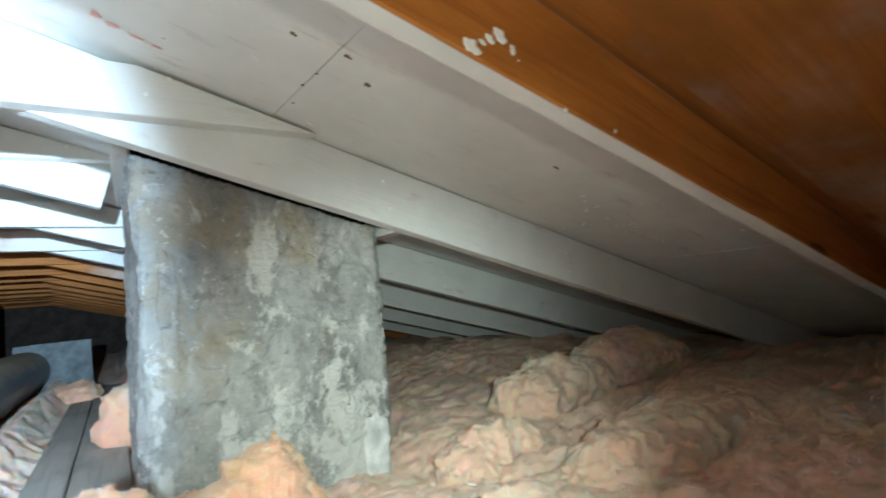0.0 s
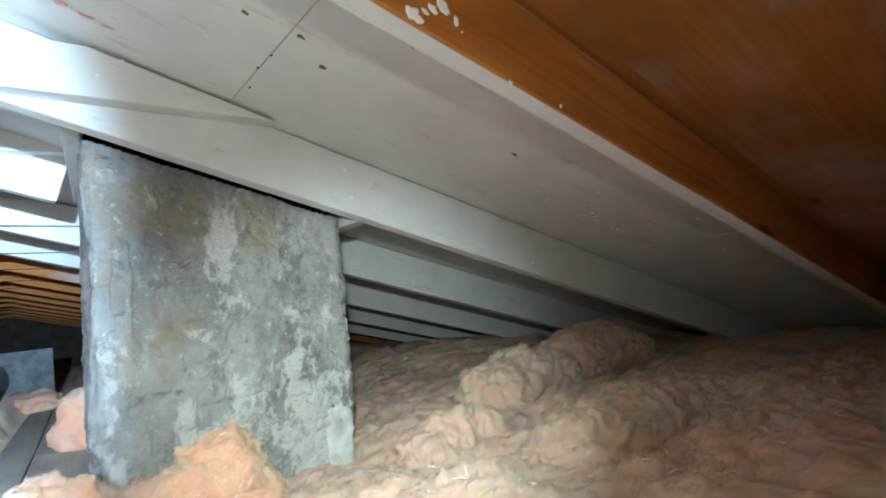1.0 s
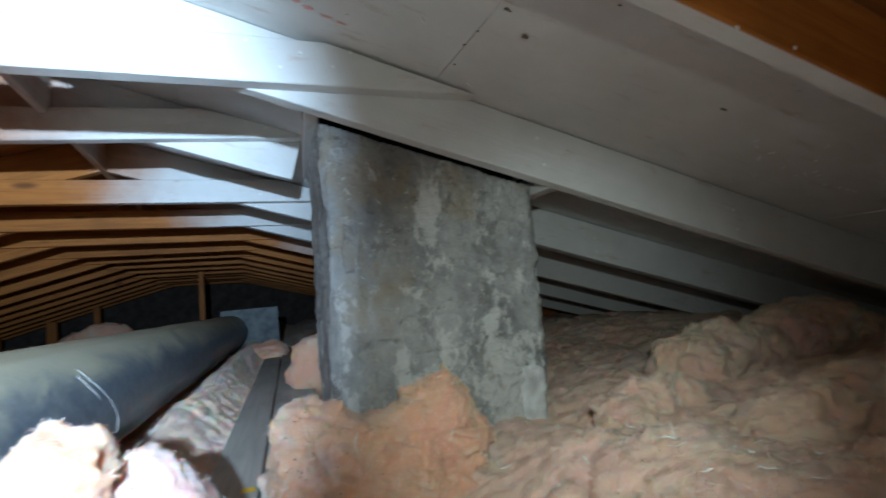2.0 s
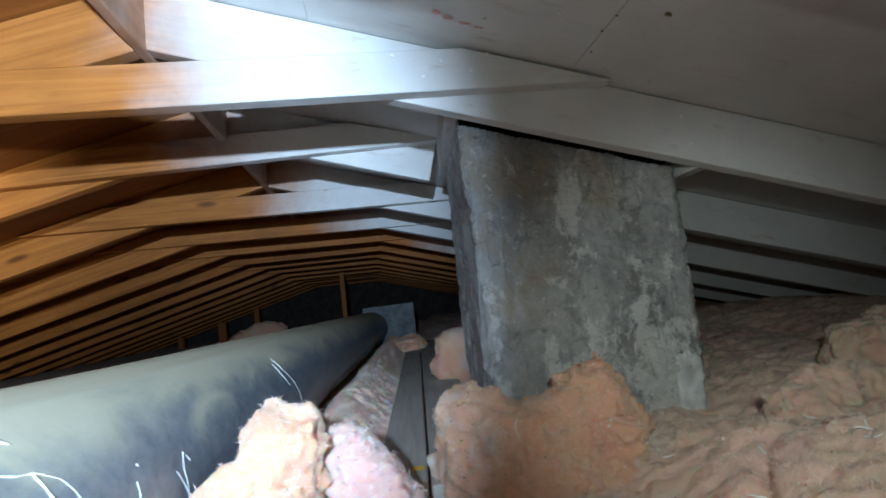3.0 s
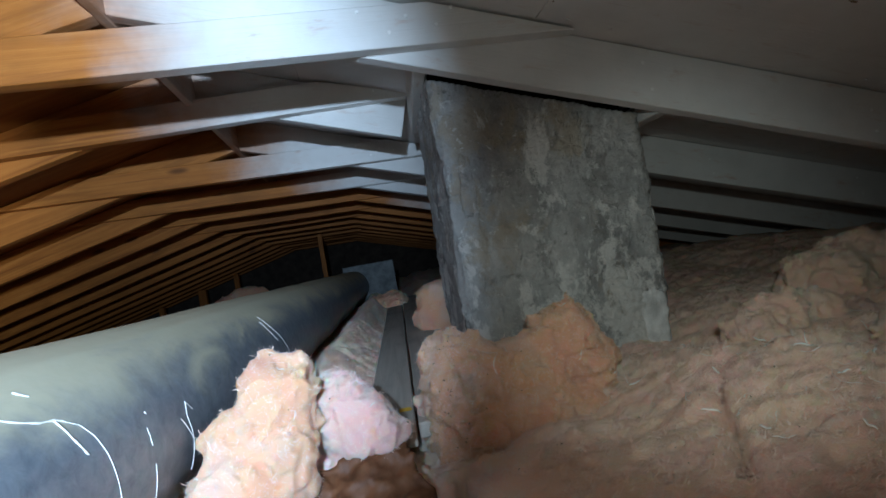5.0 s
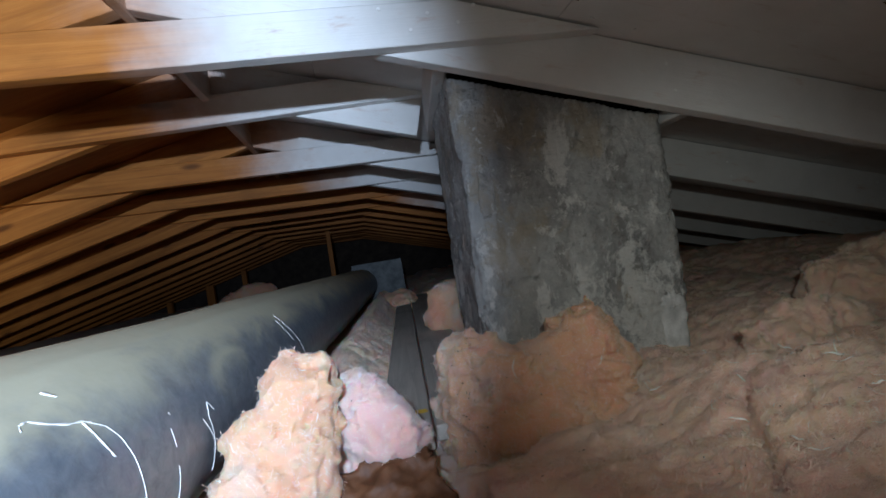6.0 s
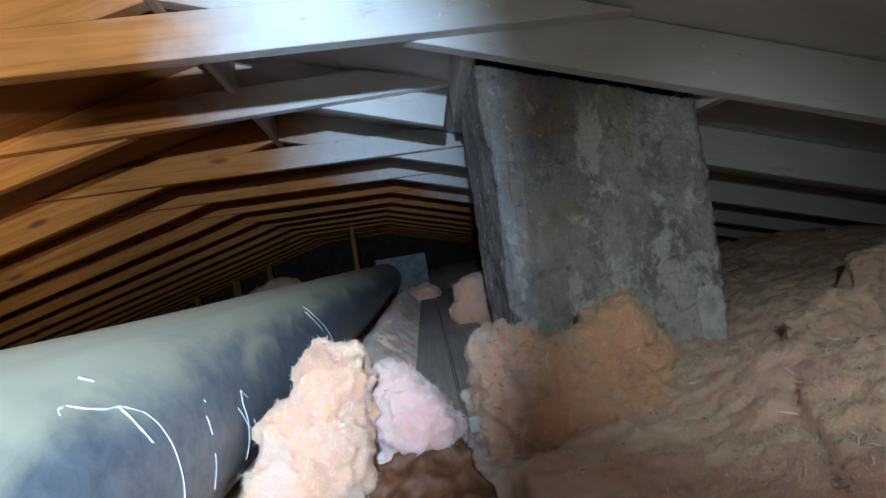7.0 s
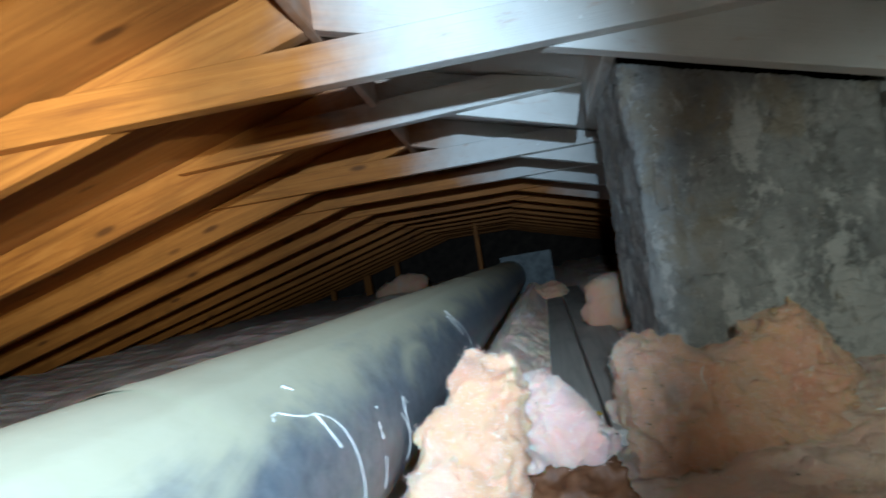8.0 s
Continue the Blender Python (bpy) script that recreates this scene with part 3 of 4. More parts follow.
plank(0.195, 0.86, 0.488, 3.4, 0.138, GREY_WOOD, 5, "dusty grey floor board beside the chimney's foot")
walkway = plank(0.050, 0.85, 0.482, 3.6, 0.10, GREY_WOOD, 9, "dusty grey floor board with a yellow crayon mark")
bm = bmesh.new()
bmesh.ops.create_grid(bm, x_segments=6, y_segments=4, size=0.5, matrix=Matrix.Diagonal((0.03, 0.025, 1, 1)))
for v in bm.verts:
    v.co += Vector((noise.noise(v.co * 90), noise.noise(v.co * 90 + Vector((5, 0, 0))), 0)) * 0.006
part("crayon_mark", from_bm("crayon_mark", bm, YELLOW), walkway, "yellow crayon mark", pose(0.14, 0.018, 0.0035))


# ---- loose insulation ----
HEAPS = [(1.55, 0.60, 0.30, 0.25, 0.03),
         (0.62, 0.62, 0.14, 0.14, 0.05), (2.1, 2.4, 0.5, 0.4, 0.08), (1.6, 3.4, 0.6, 0.5, 0.06), (-1.6, 3.2, 0.5, 0.9, 0.10), (-1.0, 4.4, 0.3, 0.4, 0.12), (0.30, 0.55, 0.2, 0.16, 0.03)]


# seams where one batt of wool ends against the next
CREASES = [(0.53, 0.66, 0.46, 0.545, 0.03), (0.46, 0.545, 0.385, 0.42, 0.04), (0.09, 0.66, 0.075, 0.46, 0.05), (0.74, 0.90, 0.80, 0.70, 0.03), (1.05, 0.80, 1.30, 0.86, 0.03), (0.85, 0.50, 1.1, 0.45, 0.025)]


def ground(x, y):
    """Height of the wool blanket's surface before its fine relief."""
    z = 0.455
    f = min(1.0, max(0.0, (x - 0.28) / 0.45))
    z += 0.068 * f * f * (3 - 2 * f)
    if x < -0.55:
        z += 0.05 * min(1.0, (-0.55 - x) / 0.5)
    if y > 0.75:
        seam = 0.055 + (y - 0.85) * 0.08
        off = max(0.0, seam - (0.07 if y < 1.12 else -0.01) - x, x - seam - 0.13)
        z -= 0.040 * math.exp(-(off / 0.05) ** 2)
    for ax, ay, bx, by, deep in CREASES:
        f = min(1.0, max(0.0, ((x - ax) * (bx - ax) + (y - ay) * (by - ay)) / ((bx - ax) ** 2 + (by - ay) ** 2)))
        q = ((x - ax - f * (bx - ax)) ** 2 + (y - ay - f * (by - ay)) ** 2) / 0.011 ** 2
        if q < 9:
            z -= deep * math.exp(-q)
    z -= 0.055 * math.exp(-((x - 0.75) / 0.09) ** 2 - ((y - 1.03) / 0.14) ** 2)
    z -= 0.10 * math.exp(-((x - 0.005) / 0.055) ** 2 - ((y - 0.60) / 0.05) ** 2)
    if y > 0.9:
        z += 0.10 * math.exp(-((x + 0.25 - 0.0864 * y) / 0.075) ** 2) * min(1.0, (y - 0.9) / 0.4)
    for cx, cy, rx, ry, h in HEAPS:
        q = ((x - cx) / rx) ** 2 + ((y - cy) / ry) ** 2
        if q < 5:
            z += h * math.exp(-q ** 1.5 * 0.7)
    return z


LATTICE = np.random.RandomState(7).rand(32, 32, 32) * 2 - 1


def soft_noise(p):
    """Smooth value noise, -1 to 1, at many points at once."""
    base = np.floor(p).astype(int)
    f = p - base
    f = f * f * f * (f * (f * 6 - 15) + 10)
    out = 0.0
    for dx in (0, 1):
        wx = f[..., 0] if dx else 1 - f[..., 0]
        for dy in (0, 1):
            wy = f[..., 1] if dy else 1 - f[..., 1]
            for dz in (0, 1):
                wz = f[..., 2] if dz else 1 - f[..., 2]
                out = out + wx * wy * wz * LATTICE[(base[..., 0] + dx) % 32, (base[..., 1] + dy) % 32, (base[..., 2] + dz) % 32]
    return out


TWIST = np.array(((0.36, 0.48, -0.80), (-0.80, 0.60, 0.0), (0.48, 0.64, 0.60)))


def bulge(p):
    """Rounded bulges with soft creases."""
    n = soft_noise(p)
    return np.sqrt(n * n + 0.03)


def fluff(p):
    """How far torn wool stands off its body: bulges on bulges with creases between them, and loose wisps."""
    q = p @ TWIST.T
    warp = np.stack([soft_noise(q * 22 + k) for k in (0.0, 11.3, 23.7)], -1) * 0.012
    q = q + warp
    out = 0.010 * (bulge(q * 15) - 0.33) + 0.007 * (bulge(q * 37 + 5) - 0.33) + 0.009 * soft_noise(q * 21 + 4)
    q = q @ TWIST.T
    out = out + 0.0035 * (bulge(q * 85 + 9) - 0.33) + 0.006 * soft_noise(q * 47 + 8) + 0.004 * soft_noise(q * 98 + 2) + 0.0013 * soft_noise(q * 190 + 3)
    return out + 0.006 * soft_noise(q * 30 + 17)


def relief(x, y):
    """Height of the wool with its soft folds, and how rough it lies there."""
    rough = 0.6 + 0.4 * min(1.0, max(0.0, (x - 0.15) / 0.4)) if x > -0.5 else 0.7
    swell = fbm((x, y, 0.3), 3, 4.0, 0.5)
    layer = fbm((x * 0.7, y * 2.0, 2.2), 3, 8.0, 0.5)
    z = ground(x, y) + rough * (0.026 * swell + 0.016 * layer)
    return z, rough


def spread(stops):
    """Coordinates with their own spacing from stop to stop."""
    out = []
    for (a, step), (b, _) in zip(stops, stops[1:]):
        n = max(1, round((b - a) / step))
        out += [a + (b - a) * i / n for i in range(n)]
    return out + [stops[-1][0]]


def blanket():
    xs = spread([(EAVE_L + 0.01, 0.12), (-1.6, 0.05), (-0.75, 0.02), (-0.25, 0.0062), (1.35, 0.0095), (2.1, 0.04), (EAVE_R - 0.01, 0)])
    ys = spread([(NEAR_Y + 0.01, 0.14), (0.0, 0.03), (0.3, 0.0062), (1.25, 0.010), (2.4, 0.025), (4.6, 0.08), (FAR_Y - 0.01, 0)])
    faces = []
    shape = np.array([[(x, y, *relief(x, y)) for x in xs] for y in ys])
    place, rough = shape[..., :3], shape[..., 3:]
    slope_y, slope_x = np.gradient(place[..., 2], np.array(ys), np.array(xs))
    normal = np.stack([-slope_x, -slope_y, np.ones_like(slope_x)], -1)
    normal /= np.linalg.norm(normal, axis=-1, keepdims=True)
    lift = fluff(place * (0.8, 1.3, 1.0)) * (0.52 + 0.22 * rough[..., 0])
    place = place + normal * lift[..., None]
    for axis, k in ((0, 3.0), (1, 8.0)):
        place[..., axis] += 0.006 * soft_noise(place * 26 + k) * rough[..., 0]
    place[..., 2] = np.clip(place[..., 2], FLOOR_Z + 0.02, RIDGE_Z - SLOPE * np.abs(place[..., 0] - RIDGE_X) - 0.01)
    verts = place.reshape(-1, 3).tolist()
    w = len(xs)
    for j in range(len(ys) - 1):
        for i in range(w - 1):
            faces.append((j * w + i, j * w + i + 1, (j + 1) * w + i + 1, (j + 1) * w + i))
    wool = tagged(new("insulation", mesh_of("insulation", verts, faces, WOOL)), "deep layer of loose pink fibreglass insulation over the floor", "insulation", "", "stuff")
    return wool


WOOL_BED = blanket()


def clump(lobes, label, seed, cell=0.0042, mat=None, puff=1.0):
    """A torn piece of insulation: several puffed lobes grown into one fluffy body, skinned over a fine lattice."""
    lobes = np.array(lobes)
    lo = (lobes[:, :3] - lobes[:, 3:]).min(0) - 0.04
    hi = (lobes[:, :3] + lobes[:, 3:]).max(0) + 0.04
    n = np.ceil((hi - lo) / cell).astype(int) + 1
    axes = [lo[k] + cell * np.arange(n[k]) for k in range(3)]
    grid = np.stack(np.meshgrid(*axes, indexing="ij"), -1)
    total = 0.0
    for l in lobes:
        q = (grid - l[:3]) / l[3:]
        total = total + np.exp(-(np.linalg.norm(q, axis=-1) - 1) * l[3:].min() / 0.012)
    field = -0.012 * np.log(total + 1e-30)
    near = np.abs(field) < 0.045
    field[near] -= puff * fluff(grid[near] + seed * 0.37)
    inside = field < 0
    corners = [(a, b, c) for a in (0, 1) for b in (0, 1) for c in (0, 1)]
    m = n - 1
    view = lambda arr, c: arr[c[0]:c[0] + m[0], c[1]:c[1] + m[1], c[2]:c[2] + m[2]]
    count = sum(view(inside, c).astype(int) for c in corners)
    active = (count > 0) & (count < 8)
    centre, weight = np.zeros((*m, 3)), np.zeros(m)
    for c in corners:
        for k in range(3):
            if c[k] == 0:
                d = tuple(c[j] + (j == k) for j in range(3))
                fa, fb = view(field, c), view(field, d)
                cut = (fa < 0) != (fb < 0)
                t = np.where(cut, fa / np.where(cut, fa - fb, 1), 0)
                for j in range(3):
                    centre[..., j] += cut * (c[j] + (t if j == k else 0))
                weight += cut
    index = -np.ones(m, dtype=int)
    index[active] = np.arange(active.sum())
    where = np.argwhere(active)
    verts = lo + (where + centre[active] / weight[active][:, None]) * cell
    faces = []
    for k in range(3):
        u, v = (k + 1) % 3, (k + 2) % 3
        span = [slice(1, m[j]) for j in range(3)]
        span[k] = slice(0, m[k])
        span = tuple(span)
        ahead = tuple(slice(sl.start + (j == k), sl.stop + (j == k)) for j, sl in enumerate(span))
        a, b = inside[span], inside[ahead]
        for flip, mask in ((False, a & ~b), (True, ~a & b)):
            at = np.argwhere(mask) + np.array([sl.start for sl in span])
            if not len(at):
                continue
            step_u, step_v = np.eye(3, dtype=int)[u], np.eye(3, dtype=int)[v]
            quad = [index[tuple((at - du * step_u - dv * step_v).T)] for du, dv in ((0, 0), (1, 0), (1, 1), (0, 1))]
            quad = np.stack(quad if not flip else quad[::-1], 1)
            faces.append(quad[(quad >= 0).all(1)])
    ob = new("insulation_clump", mesh_of("insulation_clump", verts.tolist(), np.concatenate(faces).tolist(), mat or WOOL_CLUMP))
    bm = bmesh.new()
    bm.from_mesh(ob.data)
    islands, left = [], set(bm.verts)
    while left:
        stack = [left.pop()]
        group = stack[:]
        while stack:
            for e in stack.pop().link_edges:
                for v in e.verts:
                    if v in left:
                        left.discard(v)
                        stack.append(v)
                        group.append(v)
        islands.append(group)
    islands.sort(key=len)
    for group in islands[:-1]:
        bmesh.ops.delete(bm, geom=group, context="VERTS")
    bm.to_mesh(ob.data)
    bm.free()
    CLUMPS.append(tagged(ob, label, "insulation", "loose insulation clumps"))


CLUMPS = []
clump([(0.135, 0.93, 0.582, 0.044, 0.06, 0.050), (0.125, 0.92, 0.53, 0.046, 0.07, 0.07), (0.17, 0.92, 0.572, 0.040, 0.06, 0.052), (0.27, 0.92, 0.52, 0.09, 0.09, 0.082), (0.345, 0.92, 0.553, 0.062, 0.08, 0.075),
       (0.40, 0.93, 0.595, 0.042, 0.06, 0.052), (0.425, 0.92, 0.53, 0.052, 0.08, 0.08), (0.12, 0.91, 0.47, 0.050, 0.08, 0.09), (0.28, 0.89, 0.46, 0.17, 0.09, 0.08)],
      "torn peach fibreglass clump heaped against the chimney's foot", 2.0, 0.0038, puff=0.95)
clump([(-0.146, 0.62, 0.652, 0.044, 0.050, 0.044), (-0.104, 0.62, 0.672, 0.012, 0.020, 0.010), (-0.130, 0.62, 0.605, 0.040, 0.045, 0.045), (-0.190, 0.60, 0.585, 0.040, 0.05, 0.050),
       (-0.205, 0.57, 0.54, 0.042, 0.05, 0.055), (-0.150, 0.59, 0.55, 0.050, 0.05, 0.055), (-0.185, 0.57, 0.48, 0.065, 0.07, 0.08)],
      "rounded peach fibreglass clump standing beside the metal duct", 5.0, 0.0034, puff=0.8)
clump([(-0.070, 0.68, 0.632, 0.021, 0.035, 0.018), (-0.055, 0.67, 0.605, 0.026, 0.04, 0.027), (-0.035, 0.66, 0.575, 0.030, 0.04, 0.027), (-0.010, 0.65, 0.548, 0.028, 0.04, 0.024),
       (-0.070, 0.67, 0.565, 0.028, 0.04, 0.034), (-0.050, 0.69, 0.50, 0.06, 0.05, 0.06)],
      "pale pink torn fibreglass ridge between duct and board", 8.0, 0.0034, WOOL_PINK, 0.7)
clump([(0.33, 2.1, 0.62, 0.115, 0.08, 0.065), (0.32, 2.1, 0.53, 0.125, 0.08, 0.08)], "pink fibreglass clump behind the chimney", 61.0, 0.007, None, 0.6)
clump([(0.21, 3.7, 0.50, 0.12, 0.14, 0.08), (0.15, 3.75, 0.49, 0.1, 0.12, 0.07)], "small pink fibreglass clump beside the duct", 14.0, 0.012)
clump([(1.70, 1.17, 0.58, 0.16, 0.13, 0.10), (1.84, 1.18, 0.60, 0.15, 0.13, 0.095), (1.98, 1.20, 0.56, 0.14, 0.13, 0.09)], "large pink fibreglass heap under the rafters", 21.0, 0.006, WOOL, 1.0)
clump([(1.18, 1.08, 0.56, 0.11, 0.11, 0.075), (1.33, 1.12, 0.58, 0.13, 0.11, 0.085), (1.48, 1.14, 0.56, 0.11, 0.11, 0.08)], "torn pink fibreglass lump beyond the chimney", 24.0, 0.0055, WOOL, 0.95)
clump([(0.98, 0.62, 0.52, 0.14, 0.10, 0.07), (1.14, 0.64, 0.525, 0.16, 0.11, 0.08), (1.34, 0.66, 0.50, 0.20, 0.12, 0.075), (1.55, 0.68, 0.48, 0.18, 0.12, 0.07)], "long pale fold of pink fibreglass batting", 27.0, 0.0055, WOOL, 1.0)
clump([(0.84, 0.86, 0.54, 0.06, 0.055, 0.055), (0.93, 0.87, 0.53, 0.07, 0.06, 0.055), (0.76, 0.84, 0.52, 0.06, 0.05, 0.04)], "small fluffy fibreglass tuft beside the chimney", 30.0, 0.0045, WOOL)
clump([(-1.12, 5.6, 0.66, 0.20, 0.12, 0.12), (-1.3, 5.6, 0.60, 0.2, 0.12, 0.12)], "pink fibreglass clump lying near the far studs", 17.0, 0.015)


# ---- torn kraft facing under the clumps ----
def facing(at, wide, deep, seed, label):
    bm = bmesh.new()
    bmesh.ops.create_grid(bm, x_segments=30, y_segments=20, size=0.5)
    for v in bm.verts:
        x, y = v.co.x, v.co.y
        ragged = 1 + 0.22 * noise.noise((math.atan2(y, x) * 2.2, seed, 1.0)) + 0.10 * noise.noise((math.atan2(y, x) * 7, seed, 4.0))
        fold = 0.016 * fbm((x * 2.2, y * 2.2, seed), 4, 1.6, 0.55)
        v.co = Vector((x * wide * ragged, y * deep * ragged, fold))
    bmesh.ops.solidify(bm, geom=bm.faces[:], thickness=0.0012)
    ob = new("kraft_facing", from_bm("kraft_facing", bm, KRAFT, True))
    ob.matrix_world = at
    return tagged(ob, label, "paper facing", "torn paper facings")


facing(pose(-0.045, 0.585, 0.512, 38, -6, 12), 0.15, 0.10, 2.0, "torn dark brown kraft paper facing under pink insulation")


# ---- fine wool fibres standing off the insulation ----
def fuzz(ob, count, size, seed, keep=None):
    """Thin curled fibres strewn over a body of wool."""
    rnd = np.random.RandomState(seed)
    me = ob.data
    me.calc_loop_triangles()
    co = np.empty(len(me.vertices) * 3)
    me.vertices.foreach_get("co", co)
    co = co.reshape(-1, 3)
    tri = np.empty(len(me.loop_triangles) * 3, dtype=np.int32)
    me.loop_triangles.foreach_get("vertices", tri)
    a, b, c = (co[tri.reshape(-1, 3)[:, k]] for k in range(3))
    cross = np.cross(b - a, c - a)
    area = np.linalg.norm(cross, axis=1)
    if keep is not None:
        x0, x1, y0, y1 = keep
        area = area * ((a[:, 0] > x0) & (a[:, 0] < x1) & (a[:, 1] > y0) & (a[:, 1] < y1))
    pick = rnd.choice(len(area), count, p=area / area.sum())
    u, v = rnd.rand(count, 1), rnd.rand(count, 1)
    flip = (u + v) > 1
    u, v = np.where(flip, 1 - u, u), np.where(flip, 1 - v, v)
    root = a[pick] + u * (b - a)[pick] + v * (c - a)[pick]
    normal = cross[pick] / (area[pick][:, None] + 1e-12) if keep is None else cross[pick] / np.linalg.norm(cross[pick], axis=1, keepdims=True)
    along = rnd.normal(size=(count, 3))
    along -= (along * normal).sum(1, keepdims=True) * normal
    along /= np.linalg.norm(along, axis=1, keepdims=True)
    side = np.cross(normal, along)
    length = size * (0.4 + rnd.rand(count, 1) ** 2 * 1.4)
    lift = length * (0.08 + 0.50 * rnd.rand(count, 1) ** 2)
    curl = length * rnd.uniform(-1.1, 1.1, (count, 1))
    wide = 0.00027 * (0.6 + rnd.rand(count, 1))
    p0 = root - normal * 0.001
    p1 = root + along * length * 0.5 + normal * lift * 0.8 + side * curl * 0.3
    p2 = root + along * length + normal * lift * 0.7 + side * curl
    verts = np.stack([p0 - side * wide, p0 + side * wide, p1 + side * wide, p1 - side * wide, p2 + side * wide * 0.3, p2 - side * wide * 0.3], 1).reshape(-1, 3)
    base = np.arange(count)[:, None] * 6
    faces = np.concatenate([base + np.array([[0, 1, 2, 3]]), base + np.array([[3, 2, 4, 5]])]).tolist()
    out = mesh_of("wool_fibre", verts.tolist(), faces, FIBRE)
    tagged(part("wool_fibre", out, ob, "loose curled wool fibres"), kind="stuff")


fuzz(WOOL_BED, 150000, 0.010, 1, (-0.25, 1.5, 0.30, 1.4))
fuzz(WOOL_BED, 15000, 0.014, 2, (-0.3, 2.2, 1.3, 2.8))
for k, ob in enumerate(CLUMPS):
    fuzz(ob, (20000, 5500, 4000, 1500, 400, 7000, 7000, 16000, 5000, 300)[k], 0.007, 20 + k)


# ---- glassy strands and dirt caught on the wool ----
def litter(ob, count, seed, keep=None, size=1.0):
    """White glassy strands caught on a body of wool."""
    rnd = random.Random(seed)
    me = ob.data
    picks = [v for v in me.vertices if v.normal.z > -0.2 and v.normal.y < 0.6 and (keep is None or (keep[0] < v.co.x < keep[1] and keep[2] < v.co.y < keep[3]))]
    verts, faces = [], []
    for _ in range(count):
        v = rnd.choice(picks)
        t = v.normal.cross(Vector((rnd.uniform(-1, 1), rnd.uniform(-1, 1), rnd.uniform(-1, 1)))).normalized()
        side = v.normal.cross(t)
        length, bend = rnd.choice((0.006, 0.010, 0.016, 0.028)) * size, rnd.uniform(-0.8, 0.8)
        pts = [v.co + t * length * (k / 5 - 0.5) + side * length * bend * (k / 5 - 0.5) ** 2 + v.normal * (0.0025 + 0.0015 * math.sin(k * 1.7)) for k in range(6)]
        r = rnd.choice((0.0002, 0.0003, 0.0004, 0.0008)) * size
        vv, ff = tube(pts, [r * 0.4, r, r * 1.3, r * 0.8, r, r * 0.3], 5)
        base = len(verts)
        verts += vv
        faces += [tuple(base + i for i in face) for face in ff]
    tagged(part("glass_strand", mesh_of("glass_strand", verts, faces, GLINT), ob, "white glassy strands"), kind="stuff")


def specks(ob, count, seed, keep=None):
    """Dark crumbs of dirt lying on the wool."""
    rnd = random.Random(seed)
    picks = [v for v in ob.data.vertices if v.normal.y < 0.5 and (keep is None or (keep[0] < v.co.x < keep[1] and keep[2] < v.co.y < keep[3]))]
    verts, faces = [], []
    for _ in range(count):
        v = rnd.choice(picks)
        base = len(verts)
        for k in range(4):
            verts.append(v.co + v.normal * 0.001 + Vector((rnd.uniform(-1, 1), rnd.uniform(-1, 1), rnd.uniform(-1, 1))) * rnd.choice((0.0012, 0.002, 0.003)))
        faces += [(base, base + 1, base + 2), (base, base + 2, base + 3), (base, base + 3, base + 1), (base + 1, base + 3, base + 2)]
    tagged(part("dirt_crumb", mesh_of("dirt_crumb", verts, faces, RUST, False), ob, "dark crumbs of dirt"), kind="stuff")


litter(WOOL_BED, 110, 4, (0.45, 1.05, 0.4, 1.05), 1.8)
litter(WOOL_BED, 40, 14, (0.40, 1.6, 0.30, 0.6), 1.6)
litter(WOOL_BED, 40, 5, (-0.1, 0.15, 0.9, 2.3), 1.5)
specks(WOOL_BED, 160, 6, (-0.1, 1.3, 0.4, 1.6))
for k, ob in enumerate(CLUMPS[:3]):
    litter(ob, (22, 14, 9)[k], 10 + k, None, 1.3)
    specks(ob, (40, 14, 16)[k], 20 + k)
specks(CLUMPS[0], 50, 31, (0.10, 0.145, 0.7, 0.9))


# ---- roofing nail tips and splinters on the sheathing beside the chimney ----
def nail_tips():
    rnd = random.Random(9)
    verts, faces = [], []
    for n in range(34):
        if n < 22:
            x, y = rnd.gauss(1.30, 0.14), rnd.gauss(0.78, 0.05)
        else:
            x, y = rnd.uniform(0.2, 2.0), rnd.uniform(0.45, 0.95)
        a = rnd.uniform(0, 6.28)
        p = Vector((x, y, deck(x) - 0.0005))
        size = rnd.uniform(0.006, 0.017)
        tip = p + Vector((math.cos(a) * size, math.sin(a) * size, -0.35 * size - SLOPE * math.cos(a) * size))
        v, f = tube([p, (p + tip) / 2, tip], [0.0018, 0.0014, 0.0004], 5)
        base = len(verts)
        verts += v
        faces += [tuple(base + i for i in face) for face in f]
    return tagged(new("nail_tips", mesh_of("nail_tips", verts, faces, DRIP)), "nail tips and splinters through the white sheathing", "nail tips", "", "stuff")


nail_tips()


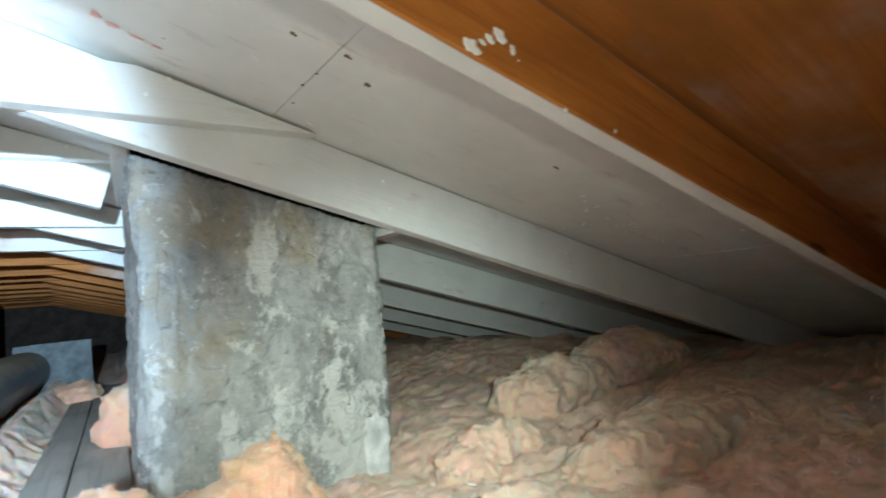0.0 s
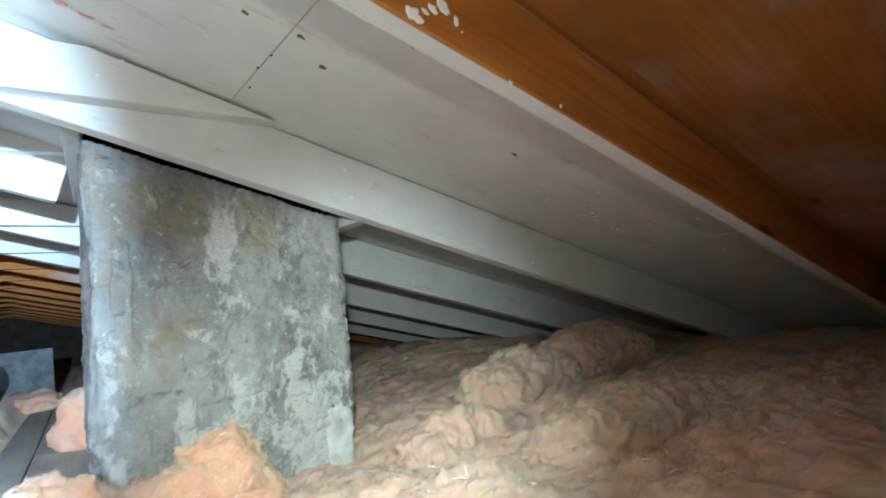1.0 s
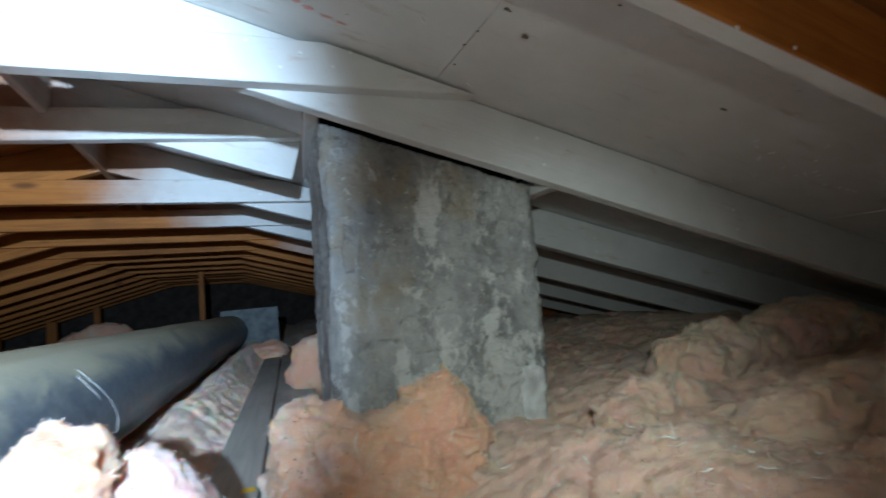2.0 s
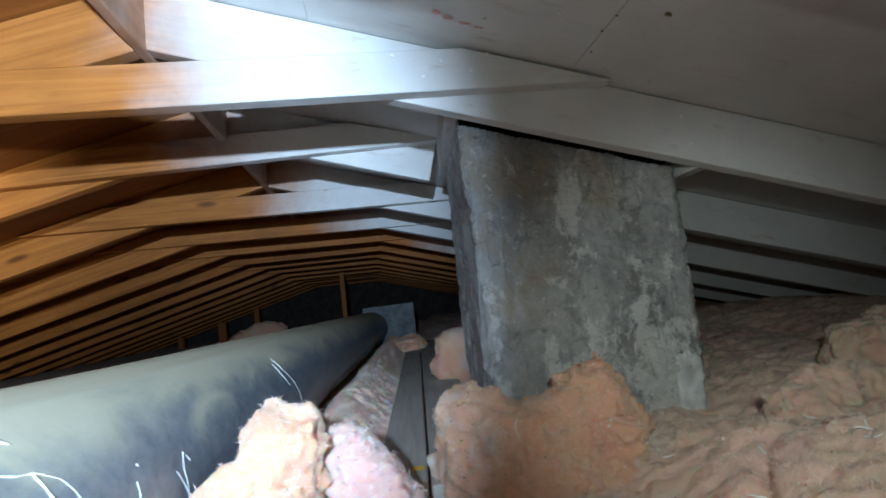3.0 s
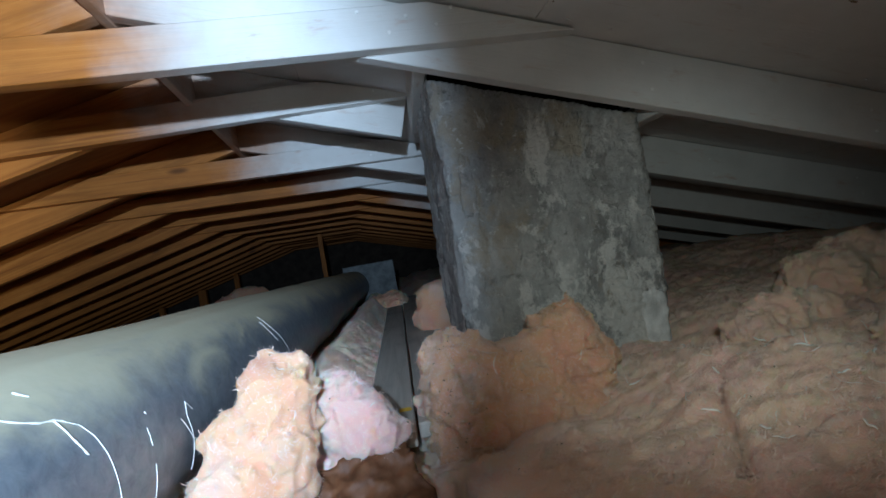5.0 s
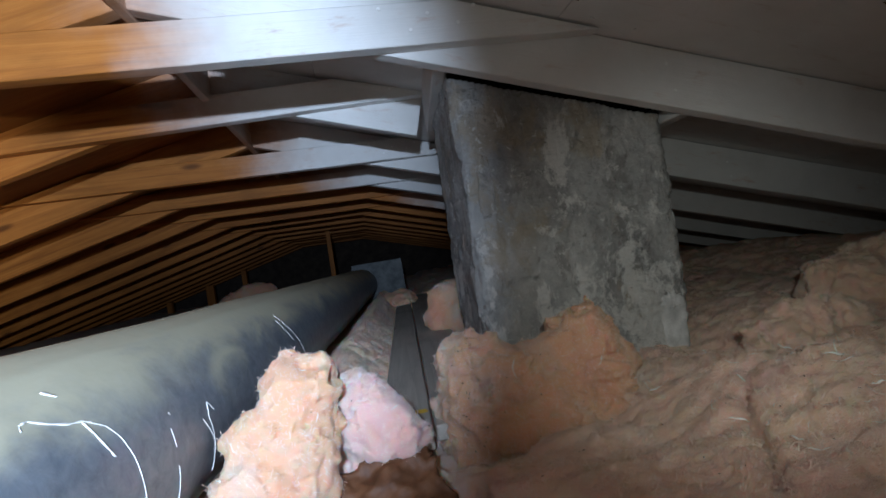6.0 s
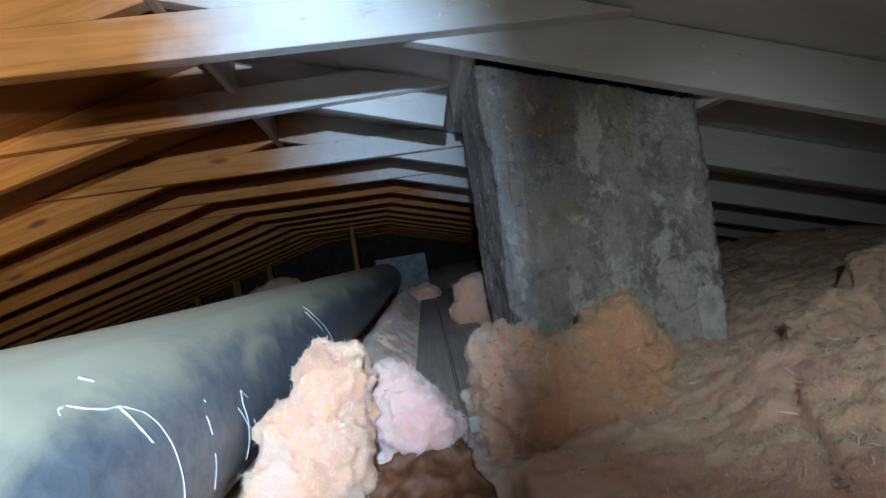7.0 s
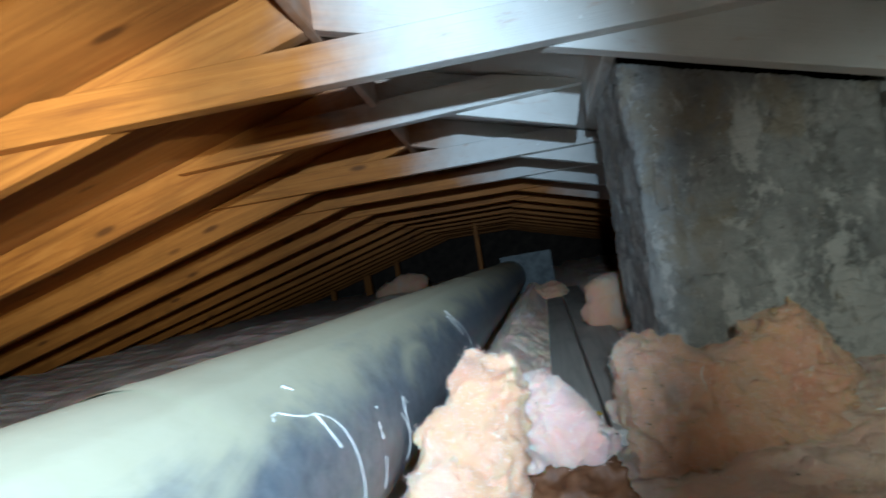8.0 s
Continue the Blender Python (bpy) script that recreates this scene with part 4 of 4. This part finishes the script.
# ---- paint blots, crayon and rust marks ----
def blot(radius, mat, seed, stretch=1.0):
    bm = bmesh.new()
    rim = []
    for k in range(22):
        a = 2 * math.pi * k / 22
        r = radius * (0.75 + 0.5 * noise.noise((math.cos(a) * 1.5, math.sin(a) * 1.5, seed)))
        rim.append(bm.verts.new((r * math.cos(a) * stretch, r * math.sin(a), 0)))
    top = [bm.verts.new(v.co * 0.8 + Vector((0, 0, 0.0007))) for v in rim]
    for k in range(22):
        q = (k + 1) % 22
        bm.faces.new((rim[k], rim[q], top[q], top[k]))
    bm.faces.new(top)
    return from_bm("blot", bm, mat)


FIRST_RAFTER = next(o for o in bpy.data.objects if o.name.startswith("rafter") and abs(o.matrix_world.translation.y - 0.370) < 0.004)
for x, z, r, stretch in ((0.462, 1.141, 0.0125, 1.2), (0.479, 1.149, 0.0045, 1.5), (0.490, 1.155, 0.0070, 1.3), (0.505, 1.162, 0.0110, 1.2), (0.524, 1.149, 0.0080, 0.7), (0.532, 1.138, 0.0018, 1.0), (0.606, 1.090, 0.0035, 1.6), (0.70, 1.075, 0.0035, 1.2)):
    here = FIRST_RAFTER.matrix_world.inverted() @ pose(x, 0.3690, z, 90, ANGLE, 0)
    part("paint_blot", blot(r, DRIP, x * 9, stretch), FIRST_RAFTER, "white paint blot", here)
UNDER = Matrix.Rotation(radians(180), 4, "X")
for x, y, r, stretch in ((0.160, 0.853, 0.010, 1.2), (0.184, 0.862, 0.008, 2.2), (0.215, 0.868, 0.006, 2.6), (0.243, 0.872, 0.006, 2.0)):
    part("crayon_mark", blot(r, PINK_MARK, x * 31, stretch), ceiling, "faded red crayon mark", pose(x, y, deck(x) - 0.0006, 0, ANGLE, 0) @ UNDER)
for x, y, r, stretch in ((0.390, 0.667, 0.005, 1.5), (0.469, 0.658, 0.0045, 2.0), (0.528, 0.706, 0.006, 1.6), (0.455, 0.741, 0.003, 1.0), (0.452, 0.794, 0.003, 1.2), (0.946, 0.683, 0.005, 2.6), (0.463, 0.87, 0.003, 1.0), (0.60, 0.55, 0.003, 1.4)):
    part("rust_stain", blot(r, RUST, x * 17 + y, stretch), ceiling, "brown rust stain", pose(x, y, deck(x) - 0.0006, 0, ANGLE, random.uniform(0, 90)) @ UNDER)
